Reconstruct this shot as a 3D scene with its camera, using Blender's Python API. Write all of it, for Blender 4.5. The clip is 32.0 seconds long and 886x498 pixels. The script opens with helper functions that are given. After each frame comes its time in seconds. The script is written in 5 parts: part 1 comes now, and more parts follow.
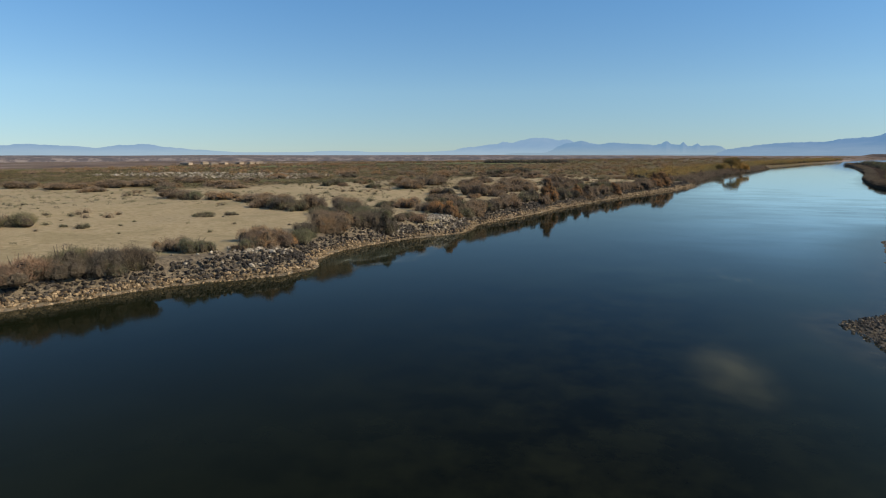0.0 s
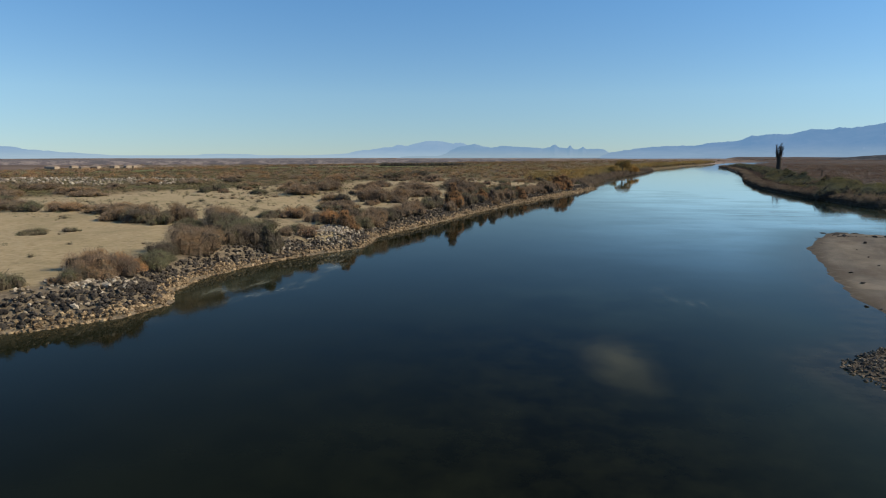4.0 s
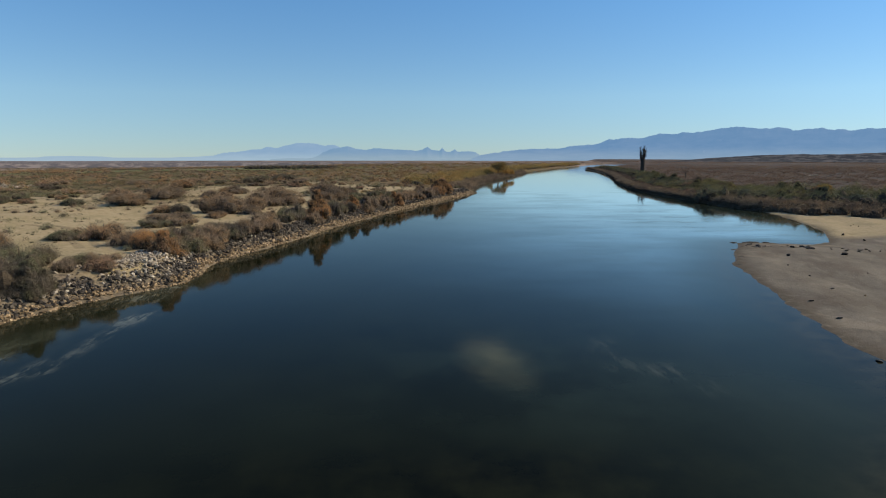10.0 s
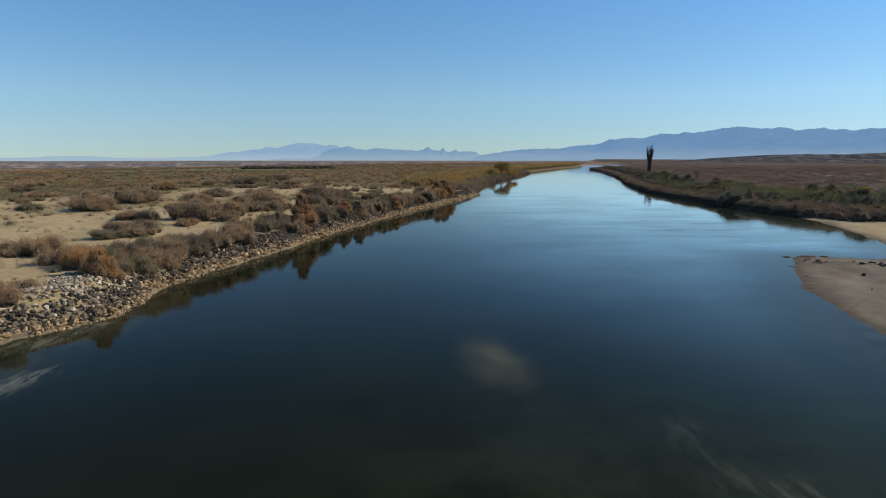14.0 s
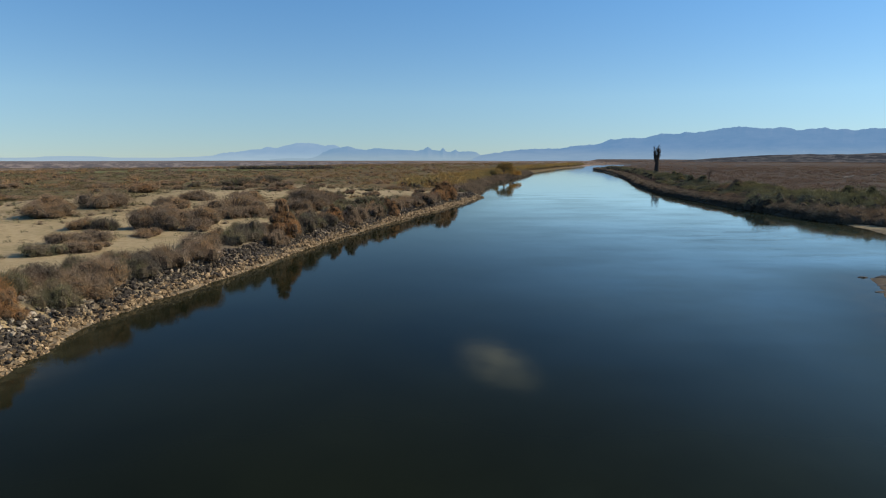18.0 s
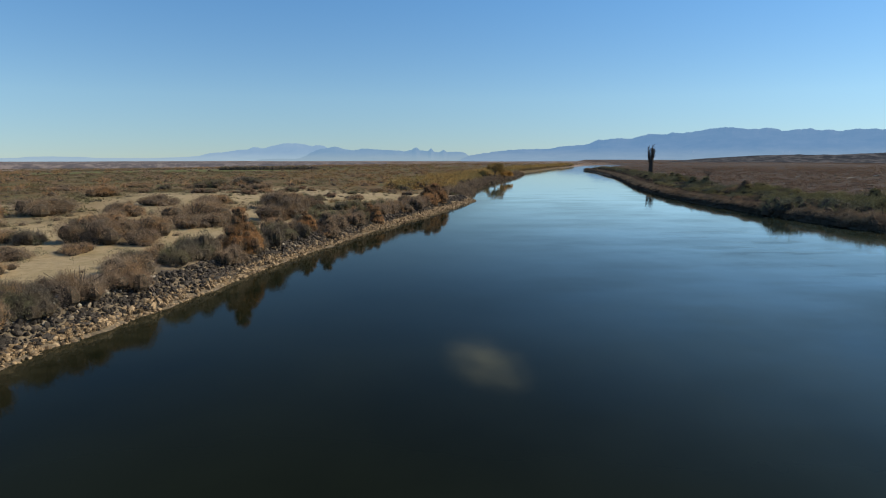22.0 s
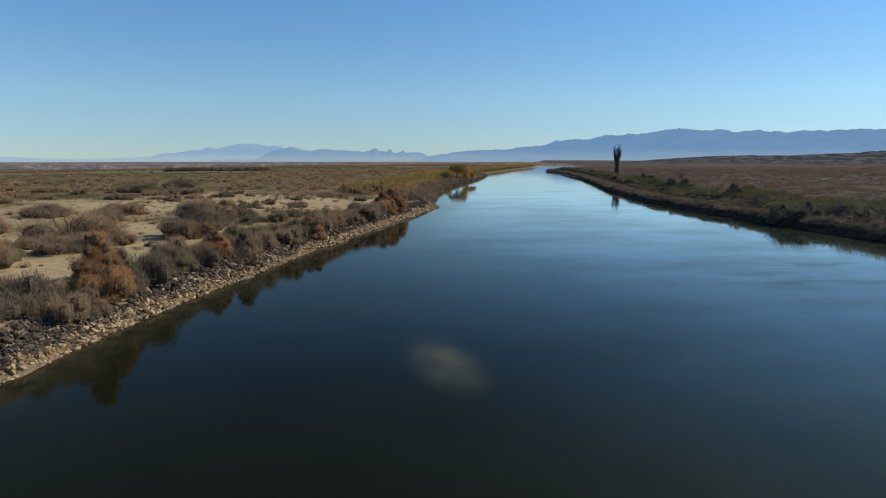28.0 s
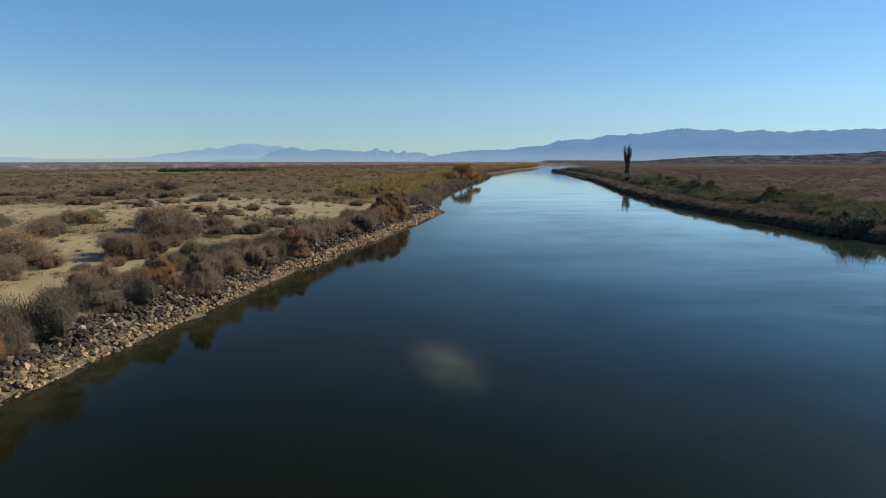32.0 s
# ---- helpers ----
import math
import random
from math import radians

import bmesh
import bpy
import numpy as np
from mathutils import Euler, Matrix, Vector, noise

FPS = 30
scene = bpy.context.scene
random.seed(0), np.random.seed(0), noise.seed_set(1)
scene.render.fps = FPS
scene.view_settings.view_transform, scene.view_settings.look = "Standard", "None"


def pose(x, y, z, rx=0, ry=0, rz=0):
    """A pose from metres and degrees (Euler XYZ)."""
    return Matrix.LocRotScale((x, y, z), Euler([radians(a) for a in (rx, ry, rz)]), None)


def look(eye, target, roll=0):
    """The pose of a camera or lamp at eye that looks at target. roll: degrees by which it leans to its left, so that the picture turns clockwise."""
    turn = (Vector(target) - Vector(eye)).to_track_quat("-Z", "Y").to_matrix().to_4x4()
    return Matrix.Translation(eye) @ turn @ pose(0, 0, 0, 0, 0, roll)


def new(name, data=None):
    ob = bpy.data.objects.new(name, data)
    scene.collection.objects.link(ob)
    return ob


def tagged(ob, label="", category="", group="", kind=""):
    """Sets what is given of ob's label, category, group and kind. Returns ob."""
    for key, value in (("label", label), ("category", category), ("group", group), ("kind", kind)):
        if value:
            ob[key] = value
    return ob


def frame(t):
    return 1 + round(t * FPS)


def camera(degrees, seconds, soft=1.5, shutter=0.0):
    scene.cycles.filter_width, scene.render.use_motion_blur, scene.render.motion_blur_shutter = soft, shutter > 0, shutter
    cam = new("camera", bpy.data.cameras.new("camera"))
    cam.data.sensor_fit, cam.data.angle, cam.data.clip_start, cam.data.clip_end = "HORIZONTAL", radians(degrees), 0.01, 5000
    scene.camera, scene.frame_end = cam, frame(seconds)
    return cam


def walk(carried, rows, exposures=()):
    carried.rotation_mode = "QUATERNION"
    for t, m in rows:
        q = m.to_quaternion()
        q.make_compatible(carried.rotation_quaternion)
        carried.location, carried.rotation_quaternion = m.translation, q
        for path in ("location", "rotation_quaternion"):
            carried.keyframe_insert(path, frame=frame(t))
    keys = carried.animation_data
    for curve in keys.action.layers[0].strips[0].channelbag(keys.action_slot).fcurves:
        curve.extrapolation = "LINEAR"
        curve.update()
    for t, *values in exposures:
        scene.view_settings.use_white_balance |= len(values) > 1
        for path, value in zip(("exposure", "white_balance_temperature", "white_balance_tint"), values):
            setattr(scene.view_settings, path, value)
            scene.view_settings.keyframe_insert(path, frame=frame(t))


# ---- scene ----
cam = camera(69.3, 32.0, soft=1.1)
# seconds, x, y, z, heading clockwise from +Y, tilt
PATH = [
    (0.0, 1.302, -1.275, 10.508, -18.425, -8.567),
    (0.5, 0.737, 0.095, 10.484, -17.431, -8.556),
    (1.0, 0.202, 1.465, 10.461, -16.108, -8.526),
    (1.5, -0.298, 2.835, 10.439, -15.274, -8.503),
    (2.0, -0.759, 4.206, 10.417, -14.901, -8.455),
    (2.5, -1.179, 5.578, 10.397, -14.478, -8.431),
    (4.5, -2.433, 11.100, 10.325, -6.749, -8.250),
    (5.0, -2.645, 12.491, 10.309, -4.379, -8.204),
    (5.5, -2.821, 13.886, 10.294, -1.843, -8.156),
    (6.0, -2.963, 15.285, 10.279, 0.653, -8.107),
    (6.5, -3.074, 16.690, 10.266, 2.003, -8.091),
    (7.0, -3.158, 18.099, 10.253, 2.004, -8.086),
    (7.5, -3.218, 19.514, 10.241, 2.005, -8.091),
    (8.0, -3.257, 20.933, 10.229, 2.006, -8.090),
    (8.5, -3.278, 22.356, 10.219, 2.006, -8.090),
    (9.0, -3.284, 23.784, 10.209, 2.006, -8.090),
    (9.5, -3.279, 25.216, 10.199, 2.006, -8.089),
    (10.0, -3.264, 26.652, 10.190, 2.006, -8.089),
    (10.5, -3.243, 28.092, 10.182, 2.006, -8.089),
    (11.0, -3.218, 29.535, 10.174, 2.006, -8.088),
    (11.5, -3.190, 30.981, 10.166, 2.006, -8.088),
    (12.0, -3.162, 32.429, 10.160, 1.956, -8.088),
    (12.5, -3.134, 33.880, 10.153, 1.956, -8.087),
    (13.0, -3.108, 35.333, 10.147, 1.956, -8.087),
    (13.5, -3.085, 36.788, 10.142, 1.955, -8.087),
    (14.0, -3.065, 38.244, 10.137, 1.955, -8.087),
    (14.5, -3.048, 39.702, 10.132, 1.955, -8.086),
    (16.5, -3.009, 45.538, 10.116, 1.956, -8.085),
    (17.0, -3.005, 46.998, 10.113, 1.956, -8.085),
    (17.5, -3.000, 48.459, 10.110, 1.956, -8.085),
    (18.0, -2.995, 49.919, 10.107, 1.956, -8.084),
    (18.5, -2.989, 51.379, 10.105, 1.956, -8.084),
    (19.0, -2.979, 52.840, 10.102, 1.956, -8.084),
    (19.5, -2.966, 54.302, 10.100, 1.956, -8.084),
    (20.0, -2.947, 55.764, 10.097, 1.956, -8.083),
    (20.5, -2.923, 57.227, 10.095, 2.006, -8.059),
    (21.0, -2.892, 58.692, 10.093, 2.041, -8.048),
    (21.5, -2.853, 60.160, 10.091, 2.155, -8.048),
    (22.0, -2.806, 61.630, 10.089, 3.002, -8.048),
    (22.5, -2.750, 63.104, 10.087, 4.446, -8.017),
    (23.0, -2.685, 64.582, 10.085, 6.280, -7.995),
    (23.5, -2.611, 66.066, 10.083, 6.650, -7.994),
    (24.0, -2.528, 67.557, 10.080, 6.624, -7.994),
    (24.5, -2.436, 69.055, 10.078, 6.623, -7.994),
    (25.0, -2.336, 70.563, 10.075, 6.622, -7.993),
    (25.5, -2.228, 72.082, 10.073, 6.621, -7.993),
    (27.5, -1.747, 78.300, 10.060, 6.615, -7.992),
    (28.0, -1.621, 79.900, 10.056, 6.614, -7.992),
    (28.5, -1.497, 81.524, 10.052, 6.613, -7.992),
    (29.0, -1.375, 83.174, 10.047, 6.611, -7.991),
    (29.5, -1.259, 84.852, 10.042, 6.610, -7.991),
    (30.0, -1.149, 86.563, 10.037, 6.609, -7.991),
    (30.5, -1.047, 88.308, 10.032, 6.608, -7.990),
    (31.0, -0.954, 90.091, 10.025, 6.557, -7.990),
    (31.5, -0.873, 91.917, 10.019, 6.507, -7.990),
    (32.0, -0.802, 93.788, 10.012, 6.482, -7.989),
]

walk(cam, [(t, pose(x, y, z, 90 + tilt, 0, -head)) for t, x, y, z, head, tilt in PATH],
     exposures=((0.0, 0.26), (8.0, 0.30), (32.0, 0.29)))

# ---- light ----
SUN_AZ, SUN_EL = 82.0, 31.0     # degrees clockwise from +Y, above the horizon
world = bpy.data.worlds.new("desert_sky")
scene.world = world
world.use_nodes = True
wn = world.node_tree.nodes
sky = wn.new("ShaderNodeTexSky")
sky.sky_type = "NISHITA"
sky.sun_disc = False
sky.sun_elevation = radians(SUN_EL)
sky.sun_rotation = radians(SUN_AZ)
sky.air_density, sky.dust_density, sky.ozone_density = 0.9, 0.0, 2.5
wn["Background"].inputs["Strength"].default_value = 0.10
# clear dry air: the sky a little above each direction, which thins the yellow band at the horizon, in a deeper blue
way = wn.new("ShaderNodeTexCoord")
lift = wn.new("ShaderNodeMapping")
lift.inputs["Location"].default_value, lift.inputs["Scale"].default_value = (0, 0, 0.022), (1, 1, 0.97)
tint = wn.new("ShaderNodeMix")
tint.data_type, tint.blend_type = "RGBA", "MULTIPLY"
tint.inputs[0].default_value = 1.0
part_z, shade = wn.new("ShaderNodeSeparateXYZ"), wn.new("ShaderNodeValToRGB")
for e, (at, c) in zip([shade.color_ramp.elements[0], shade.color_ramp.elements.new(0.09), shade.color_ramp.elements[-1]],
                      ((0.0, (0.58, 0.67, 0.785)), (0.09, (0.735, 0.875, 0.935)), (0.30, (0.605, 0.99, 1.21)))):
    e.position, e.color = at, (*c, 1)
wl = world.node_tree.links
wl.new(way.outputs["Generated"], lift.inputs[0])
wl.new(lift.outputs[0], sky.inputs[0])
wl.new(sky.outputs[0], tint.inputs[6])
wl.new(way.outputs["Generated"], part_z.inputs[0])
wl.new(part_z.outputs["Z"], shade.inputs[0])
wl.new(shade.outputs[0], tint.inputs[7])
wl.new(tint.outputs[2], wn["Background"].inputs["Color"])
sun_data = bpy.data.lights.new("sun", "SUN")
sun_data.energy, sun_data.angle, sun_data.color = 4.5, radians(0.5), (1.0, 0.86, 0.63)
sun = new("sun", sun_data)
sun.matrix_world = look((0, 0, 0), (-math.sin(radians(SUN_AZ)) * math.cos(radians(SUN_EL)),
                                    -math.cos(radians(SUN_AZ)) * math.cos(radians(SUN_EL)), -math.sin(radians(SUN_EL))))


# ---- materials ----
class Mat:
    """A small builder for node materials."""

    def __init__(self, name, rough=0.9, spec=0.2):
        self.m = bpy.data.materials.new(name)
        self.m.use_nodes = True
        self.n, self.l = self.m.node_tree.nodes, self.m.node_tree.links
        self.b = self.n["Principled BSDF"]
        self.b.inputs["Roughness"].default_value = rough
        self.b.inputs["Specular IOR Level"].default_value = spec
        self.geo = self.n.new("ShaderNodeNewGeometry")
        self.pos = self.geo.outputs["Position"]

    def noise(self, scale, detail=4.0, rough=0.55, vec=None, stretch=None, turn=0.0):
        t = self.n.new("ShaderNodeTexNoise")
        t.inputs["Scale"].default_value, t.inputs["Detail"].default_value, t.inputs["Roughness"].default_value = scale, detail, rough
        vec = vec or self.pos
        if stretch:
            mp = self.n.new("ShaderNodeMapping")
            mp.vector_type = "TEXTURE"
            mp.inputs["Scale"].default_value = [1 / k for k in stretch]
            mp.inputs["Rotation"].default_value = (0, 0, turn)
            self.l.new(vec, mp.inputs[0])
            vec = mp.outputs[0]
        self.l.new(vec, t.inputs["Vector"])
        return t.outputs["Fac"]

    def ramp(self, fac, stops):
        r = self.n.new("ShaderNodeValToRGB")
        while len(r.color_ramp.elements) < len(stops):
            r.color_ramp.elements.new(0.5)
        for e, (p, c) in zip(r.color_ramp.elements, stops):
            e.position, e.color = p, (*c, 1)
        self.l.new(fac, r.inputs[0])
        return r.outputs[0]

    def mix(self, fac, a, b, mode="MIX"):
        x = self.n.new("ShaderNodeMix")
        x.data_type, x.blend_type = "RGBA", mode
        for key, value in ((0, fac), (6, a), (7, b)):
            if isinstance(value, (int, float)):
                x.inputs[key].default_value = value
            elif isinstance(value, tuple):
                x.inputs[key].default_value = (*value, 1)
            else:
                self.l.new(value, x.inputs[key])
        return x.outputs[2]

    def math(self, op, a, b=0.0, clamp=False):
        x = self.n.new("ShaderNodeMath")
        x.operation, x.use_clamp = op, clamp
        for key, value in ((0, a), (1, b)):
            if isinstance(value, (int, float)):
                x.inputs[key].default_value = value
            else:
                self.l.new(value, x.inputs[key])
        return x.outputs[0]

    def attr(self, name):
        a = self.n.new("ShaderNodeAttribute")
        a.attribute_name = name
        return a.outputs["Fac"]

    def step(self, value, lo, hi):
        x = self.n.new("ShaderNodeMapRange")
        x.interpolation_type = "SMOOTHSTEP"
        x.inputs["From Min"].default_value, x.inputs["From Max"].default_value = lo, hi
        self.l.new(value, x.inputs["Value"])
        return x.outputs["Result"]

    def bump(self, height, strength, distance):
        b = self.n.new("ShaderNodeBump")
        b.inputs["Strength"].default_value, b.inputs["Distance"].default_value = strength, distance
        self.l.new(height, b.inputs["Height"])
        self.l.new(b.outputs[0], self.b.inputs["Normal"])

    def colour(self, c):
        if isinstance(c, tuple):
            self.b.inputs["Base Color"].default_value = (*c, 1)
        else:
            self.l.new(c, self.b.inputs["Base Color"])
        return self.m


def ground_material():
    m = Mat("desert_ground", 0.95, 0.1)
    fine = m.noise(1.6, 6, 0.65)
    big = m.noise(0.06, 4, 0.6)
    tiny = m.noise(9.0, 5, 0.7)
    sand = m.ramp(fine, ((0.28, (0.255, 0.192, 0.104)), (0.5, (0.35, 0.27, 0.152)), (0.75, (0.43, 0.34, 0.205))))
    sand = m.mix(m.step(tiny, 0.55, 0.75), sand, (0.30, 0.235, 0.15))
    sand = m.mix(m.math("MULTIPLY", m.step(m.noise(0.16, 5, 0.65), 0.46, 0.64), 0.6), sand, (0.25, 0.20, 0.105))
    sand = m.mix(m.math("MULTIPLY", m.step(m.noise(0.9, 6, 0.75), 0.54, 0.66), 0.5), sand, (0.17, 0.135, 0.07))
    scrub = m.ramp(m.noise(0.5, 6, 0.7), ((0.3, (0.08, 0.052, 0.025)), (0.5, (0.14, 0.092, 0.044)), (0.72, (0.24, 0.165, 0.085))))
    green = m.ramp(m.noise(0.22, 6, 0.7), ((0.3, (0.065, 0.062, 0.026)), (0.7, (0.135, 0.118, 0.05))))
    scrub = m.mix(m.step(big, 0.42, 0.62), scrub, green)
    heath = m.ramp(m.noise(0.3, 6, 0.7), ((0.3, (0.03, 0.021, 0.015)), (0.5, (0.058, 0.040, 0.028)), (0.72, (0.10, 0.07, 0.048))))
    c = m.mix(m.attr("scrub"), sand, m.mix(m.attr("east"), scrub, heath))
    mud = m.ramp(m.noise(0.35, 5, 0.6, stretch=(1, 0.45, 1), turn=-0.2), ((0.3, (0.10, 0.083, 0.063)), (0.55, (0.155, 0.131, 0.10)), (0.75, (0.21, 0.178, 0.137))))
    mud = m.mix(m.math("MULTIPLY", m.step(m.noise(0.14, 6, 0.7, stretch=(1.5, 0.45, 1), turn=-0.35), 0.48, 0.6), 0.65), mud, (0.105, 0.082, 0.06))
    mud = m.mix(m.math("MULTIPLY", m.step(m.noise(0.1, 5, 0.65, stretch=(1.4, 0.5, 1), turn=0.5), 0.55, 0.64), 0.6), mud, (0.25, 0.205, 0.15))
    c = m.mix(m.attr("mud"), c, mud)
    gravel = m.ramp(m.noise(2.6, 6, 0.75), ((0.3, (0.06, 0.048, 0.034)), (0.5, (0.14, 0.112, 0.078)), (0.72, (0.28, 0.222, 0.15))))
    c = m.mix(m.attr("gravel"), c, gravel)
    c = m.mix(m.math("MULTIPLY", m.attr("wet"), m.step(m.noise(1.1, 4, 0.6), 0.2, 0.55)), c, (0.075, 0.06, 0.042))
    c = m.mix(m.attr("field"), c, m.ramp(m.noise(0.05, 5, 0.6, stretch=(0.3, 1, 1)), ((0.3, (0.085, 0.10, 0.035)), (0.7, (0.16, 0.155, 0.06)))))
    far = m.ramp(m.noise(0.007, 8, 0.7, stretch=(1, 0.5, 1)), ((0.38, (0.085, 0.06, 0.045)), (0.5, (0.16, 0.115, 0.085)), (0.62, (0.30, 0.23, 0.185))))
    far_east = m.ramp(m.noise(0.012, 7, 0.65, stretch=(1, 2.5, 1)), ((0.35, (0.05, 0.036, 0.028)), (0.55, (0.085, 0.062, 0.048)), (0.7, (0.15, 0.11, 0.085))))
    c = m.mix(m.attr("far"), c, m.mix(m.attr("east"), far, far_east))
    m.bump(m.math("ADD", fine, m.math("MULTIPLY", tiny, 0.3)), 0.6, 0.12)
    return m.colour(c)


def water_material():
    """Calm turbid water: a dark green body under a mirror that strengthens towards grazing views."""
    m = Mat("river_water", 1.0, 0.0)
    deep = m.ramp(m.noise(0.05, 4, 0.6), ((0.35, (0.0060, 0.0076, 0.0034)), (0.65, (0.0098, 0.0122, 0.0056))))
    weed = m.ramp(m.noise(0.35, 6, 0.7), ((0.4, (0.0035, 0.0040, 0.0020)), (0.65, (0.0105, 0.0115, 0.0050))))
    deep = m.mix(m.attr("weed"), deep, weed)
    plume = m.math("MULTIPLY", m.attr("plume"), m.math("MULTIPLY", m.step(m.noise(0.16, 6, 0.65), 0.36, 0.66), 0.65))
    deep = m.mix(plume, deep, (0.021, 0.030, 0.019))
    silk = m.step(m.noise(1.3, 6, 0.7, stretch=(1.1, 0.26, 1)), 0.42, 0.68)
    foam = m.math("MULTIPLY", m.attr("foam"), silk)
    shallow = m.ramp(m.noise(0.8, 5, 0.6), ((0.35, (0.018, 0.018, 0.010)), (0.7, (0.045, 0.042, 0.024))))
    shelf = m.ramp(m.noise(0.12, 4, 0.6, stretch=(1, 0.5, 1)), ((0.3, (0.017, 0.025, 0.017)), (0.7, (0.034, 0.046, 0.031))))
    body = m.mix(m.attr("shallow"), m.mix(m.attr("shelf"), deep, shelf), shallow)
    body = m.mix(m.math("MULTIPLY", m.attr("silt"), m.step(m.noise(0.5, 5, 0.6, stretch=(1.2, 0.4, 1)), 0.3, 0.7)), body, (0.055, 0.060, 0.040))
    m.colour(m.mix(foam, body, (0.21, 0.215, 0.165)))
    slow = m.noise(0.22, 3, 0.5, stretch=(1, 0.55, 1))
    quick = m.noise(1.7, 3, 0.5, stretch=(1, 0.7, 1))
    gust = m.math("MULTIPLY", m.attr("ripple"), m.step(m.noise(0.16, 6, 0.7, stretch=(0.5, 1.5, 1)), 0.52, 0.6))
    patch = m.math("ADD", m.step(m.noise(0.03, 3, 0.5), 0.42, 0.65), m.math("MULTIPLY", gust, 2.5))
    m.bump(m.math("ADD", slow, m.math("MULTIPLY", m.math("MULTIPLY", quick, patch), 0.2)), 0.12, 0.12)
    ruffle = m.math("MULTIPLY", m.attr("ruffle"), m.step(m.noise(0.06, 5, 0.6, stretch=(0.8, 1.3, 1)), 0.05, 0.75))
    normal = m.b.inputs["Normal"].links[0].from_socket
    mirror, fresnel, mx = m.n.new("ShaderNodeBsdfGlossy"), m.n.new("ShaderNodeFresnel"), m.n.new("ShaderNodeMixShader")
    mirror.inputs["Color"].default_value = (0.945, 0.95, 0.935, 1)
    mirror.inputs["Roughness"].default_value, fresnel.inputs["IOR"].default_value = 0.05, 1.333
    m.l.new(normal, mirror.inputs["Normal"])
    m.l.new(normal, fresnel.inputs["Normal"])
    still = m.math("MULTIPLY", m.math("POWER", fresnel.outputs[0], 1.7), 1.17)
    stirred = m.math("MULTIPLY", m.math("POWER", fresnel.outputs[0], 1.25), m.math("MULTIPLY", m.math("SUBTRACT", ruffle, m.math("MULTIPLY", gust, 0.35)), 0.78))
    gloss = m.math("ADD", still, stirred, True)
    m.l.new(gloss, mx.inputs[0])
    m.l.new(m.b.outputs[0], mx.inputs[1])
    m.l.new(mirror.outputs[0], mx.inputs[2])
    m.l.new(mx.outputs[0], m.n["Material Output"].inputs["Surface"])
    return m.m


def rock_material(name, lo, mid, hi, rough=0.85):
    m = Mat(name, rough, 0.3)
    per = m.geo.outputs["Random Per Island"]
    info = m.n.new("ShaderNodeObjectInfo")
    c = m.ramp(m.math("FRACT", m.math("ADD", per, info.outputs["Random"])), ((0.0, lo), (0.5, mid), (1.0, hi)))
    grain = m.noise(7.0, 6, 0.7)
    c = m.mix(0.6, c, m.ramp(grain, ((0.3, (0.45, 0.43, 0.4)), (0.7, (1.0, 1.0, 1.0)))), "MULTIPLY")
    m.bump(grain, 0.7, 0.05)
    return m.colour(c)


def brush_material(name, lo, mid, hi, patch=None, scale=0.35, through_light=0.2):
    """Twigs and small leaves: varied blade by blade and, more slowly, over the plant."""
    m = Mat(name, 0.9, 0.1)
    per = m.geo.outputs["Random Per Island"]
    info = m.n.new("ShaderNodeObjectInfo")
    near = [tuple(0.55 * p + 0.45 * q for p, q in zip(end, mid)) for end in (lo, hi)]
    c = m.ramp(per, ((0.0, near[0]), (0.55, mid), (1.0, near[1])))
    if patch:
        c = m.mix(m.step(m.noise(scale, 3, 0.6), 0.47, 0.62), c, patch)
    shift = m.ramp(info.outputs["Random"], ((0.0, (0.75, 0.76, 0.8)), (0.5, (1.0, 1.0, 1.0)), (1.0, (1.2, 1.1, 1.0))))
    c = m.mix(1.0, c, shift, "MULTIPLY")
    m.colour(c)
    tr = m.n.new("ShaderNodeBsdfTranslucent")
    m.l.new(c, tr.inputs["Color"])
    mx = m.n.new("ShaderNodeMixShader")
    mx.inputs[0].default_value = through_light
    m.l.new(m.b.outputs[0], mx.inputs[1])
    m.l.new(tr.outputs[0], mx.inputs[2])
    m.l.new(mx.outputs[0], m.n["Material Output"].inputs["Surface"])
    return m.m


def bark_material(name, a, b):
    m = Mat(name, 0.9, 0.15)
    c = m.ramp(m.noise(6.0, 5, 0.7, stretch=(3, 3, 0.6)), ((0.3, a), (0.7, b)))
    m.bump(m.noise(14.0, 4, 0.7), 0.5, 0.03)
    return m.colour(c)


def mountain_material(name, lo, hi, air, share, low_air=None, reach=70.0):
    """Far rock through kilometres of air: haze painted in as emission, paler low down."""
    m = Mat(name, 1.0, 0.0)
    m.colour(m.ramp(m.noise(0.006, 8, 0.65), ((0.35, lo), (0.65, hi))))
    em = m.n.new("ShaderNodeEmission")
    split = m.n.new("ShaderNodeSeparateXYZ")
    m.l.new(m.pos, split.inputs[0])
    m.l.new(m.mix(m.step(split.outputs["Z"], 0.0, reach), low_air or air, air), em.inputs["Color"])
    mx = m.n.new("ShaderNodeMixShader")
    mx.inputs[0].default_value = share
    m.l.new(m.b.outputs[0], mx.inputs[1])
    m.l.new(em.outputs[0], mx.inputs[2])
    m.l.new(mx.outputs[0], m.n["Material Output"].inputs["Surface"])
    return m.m


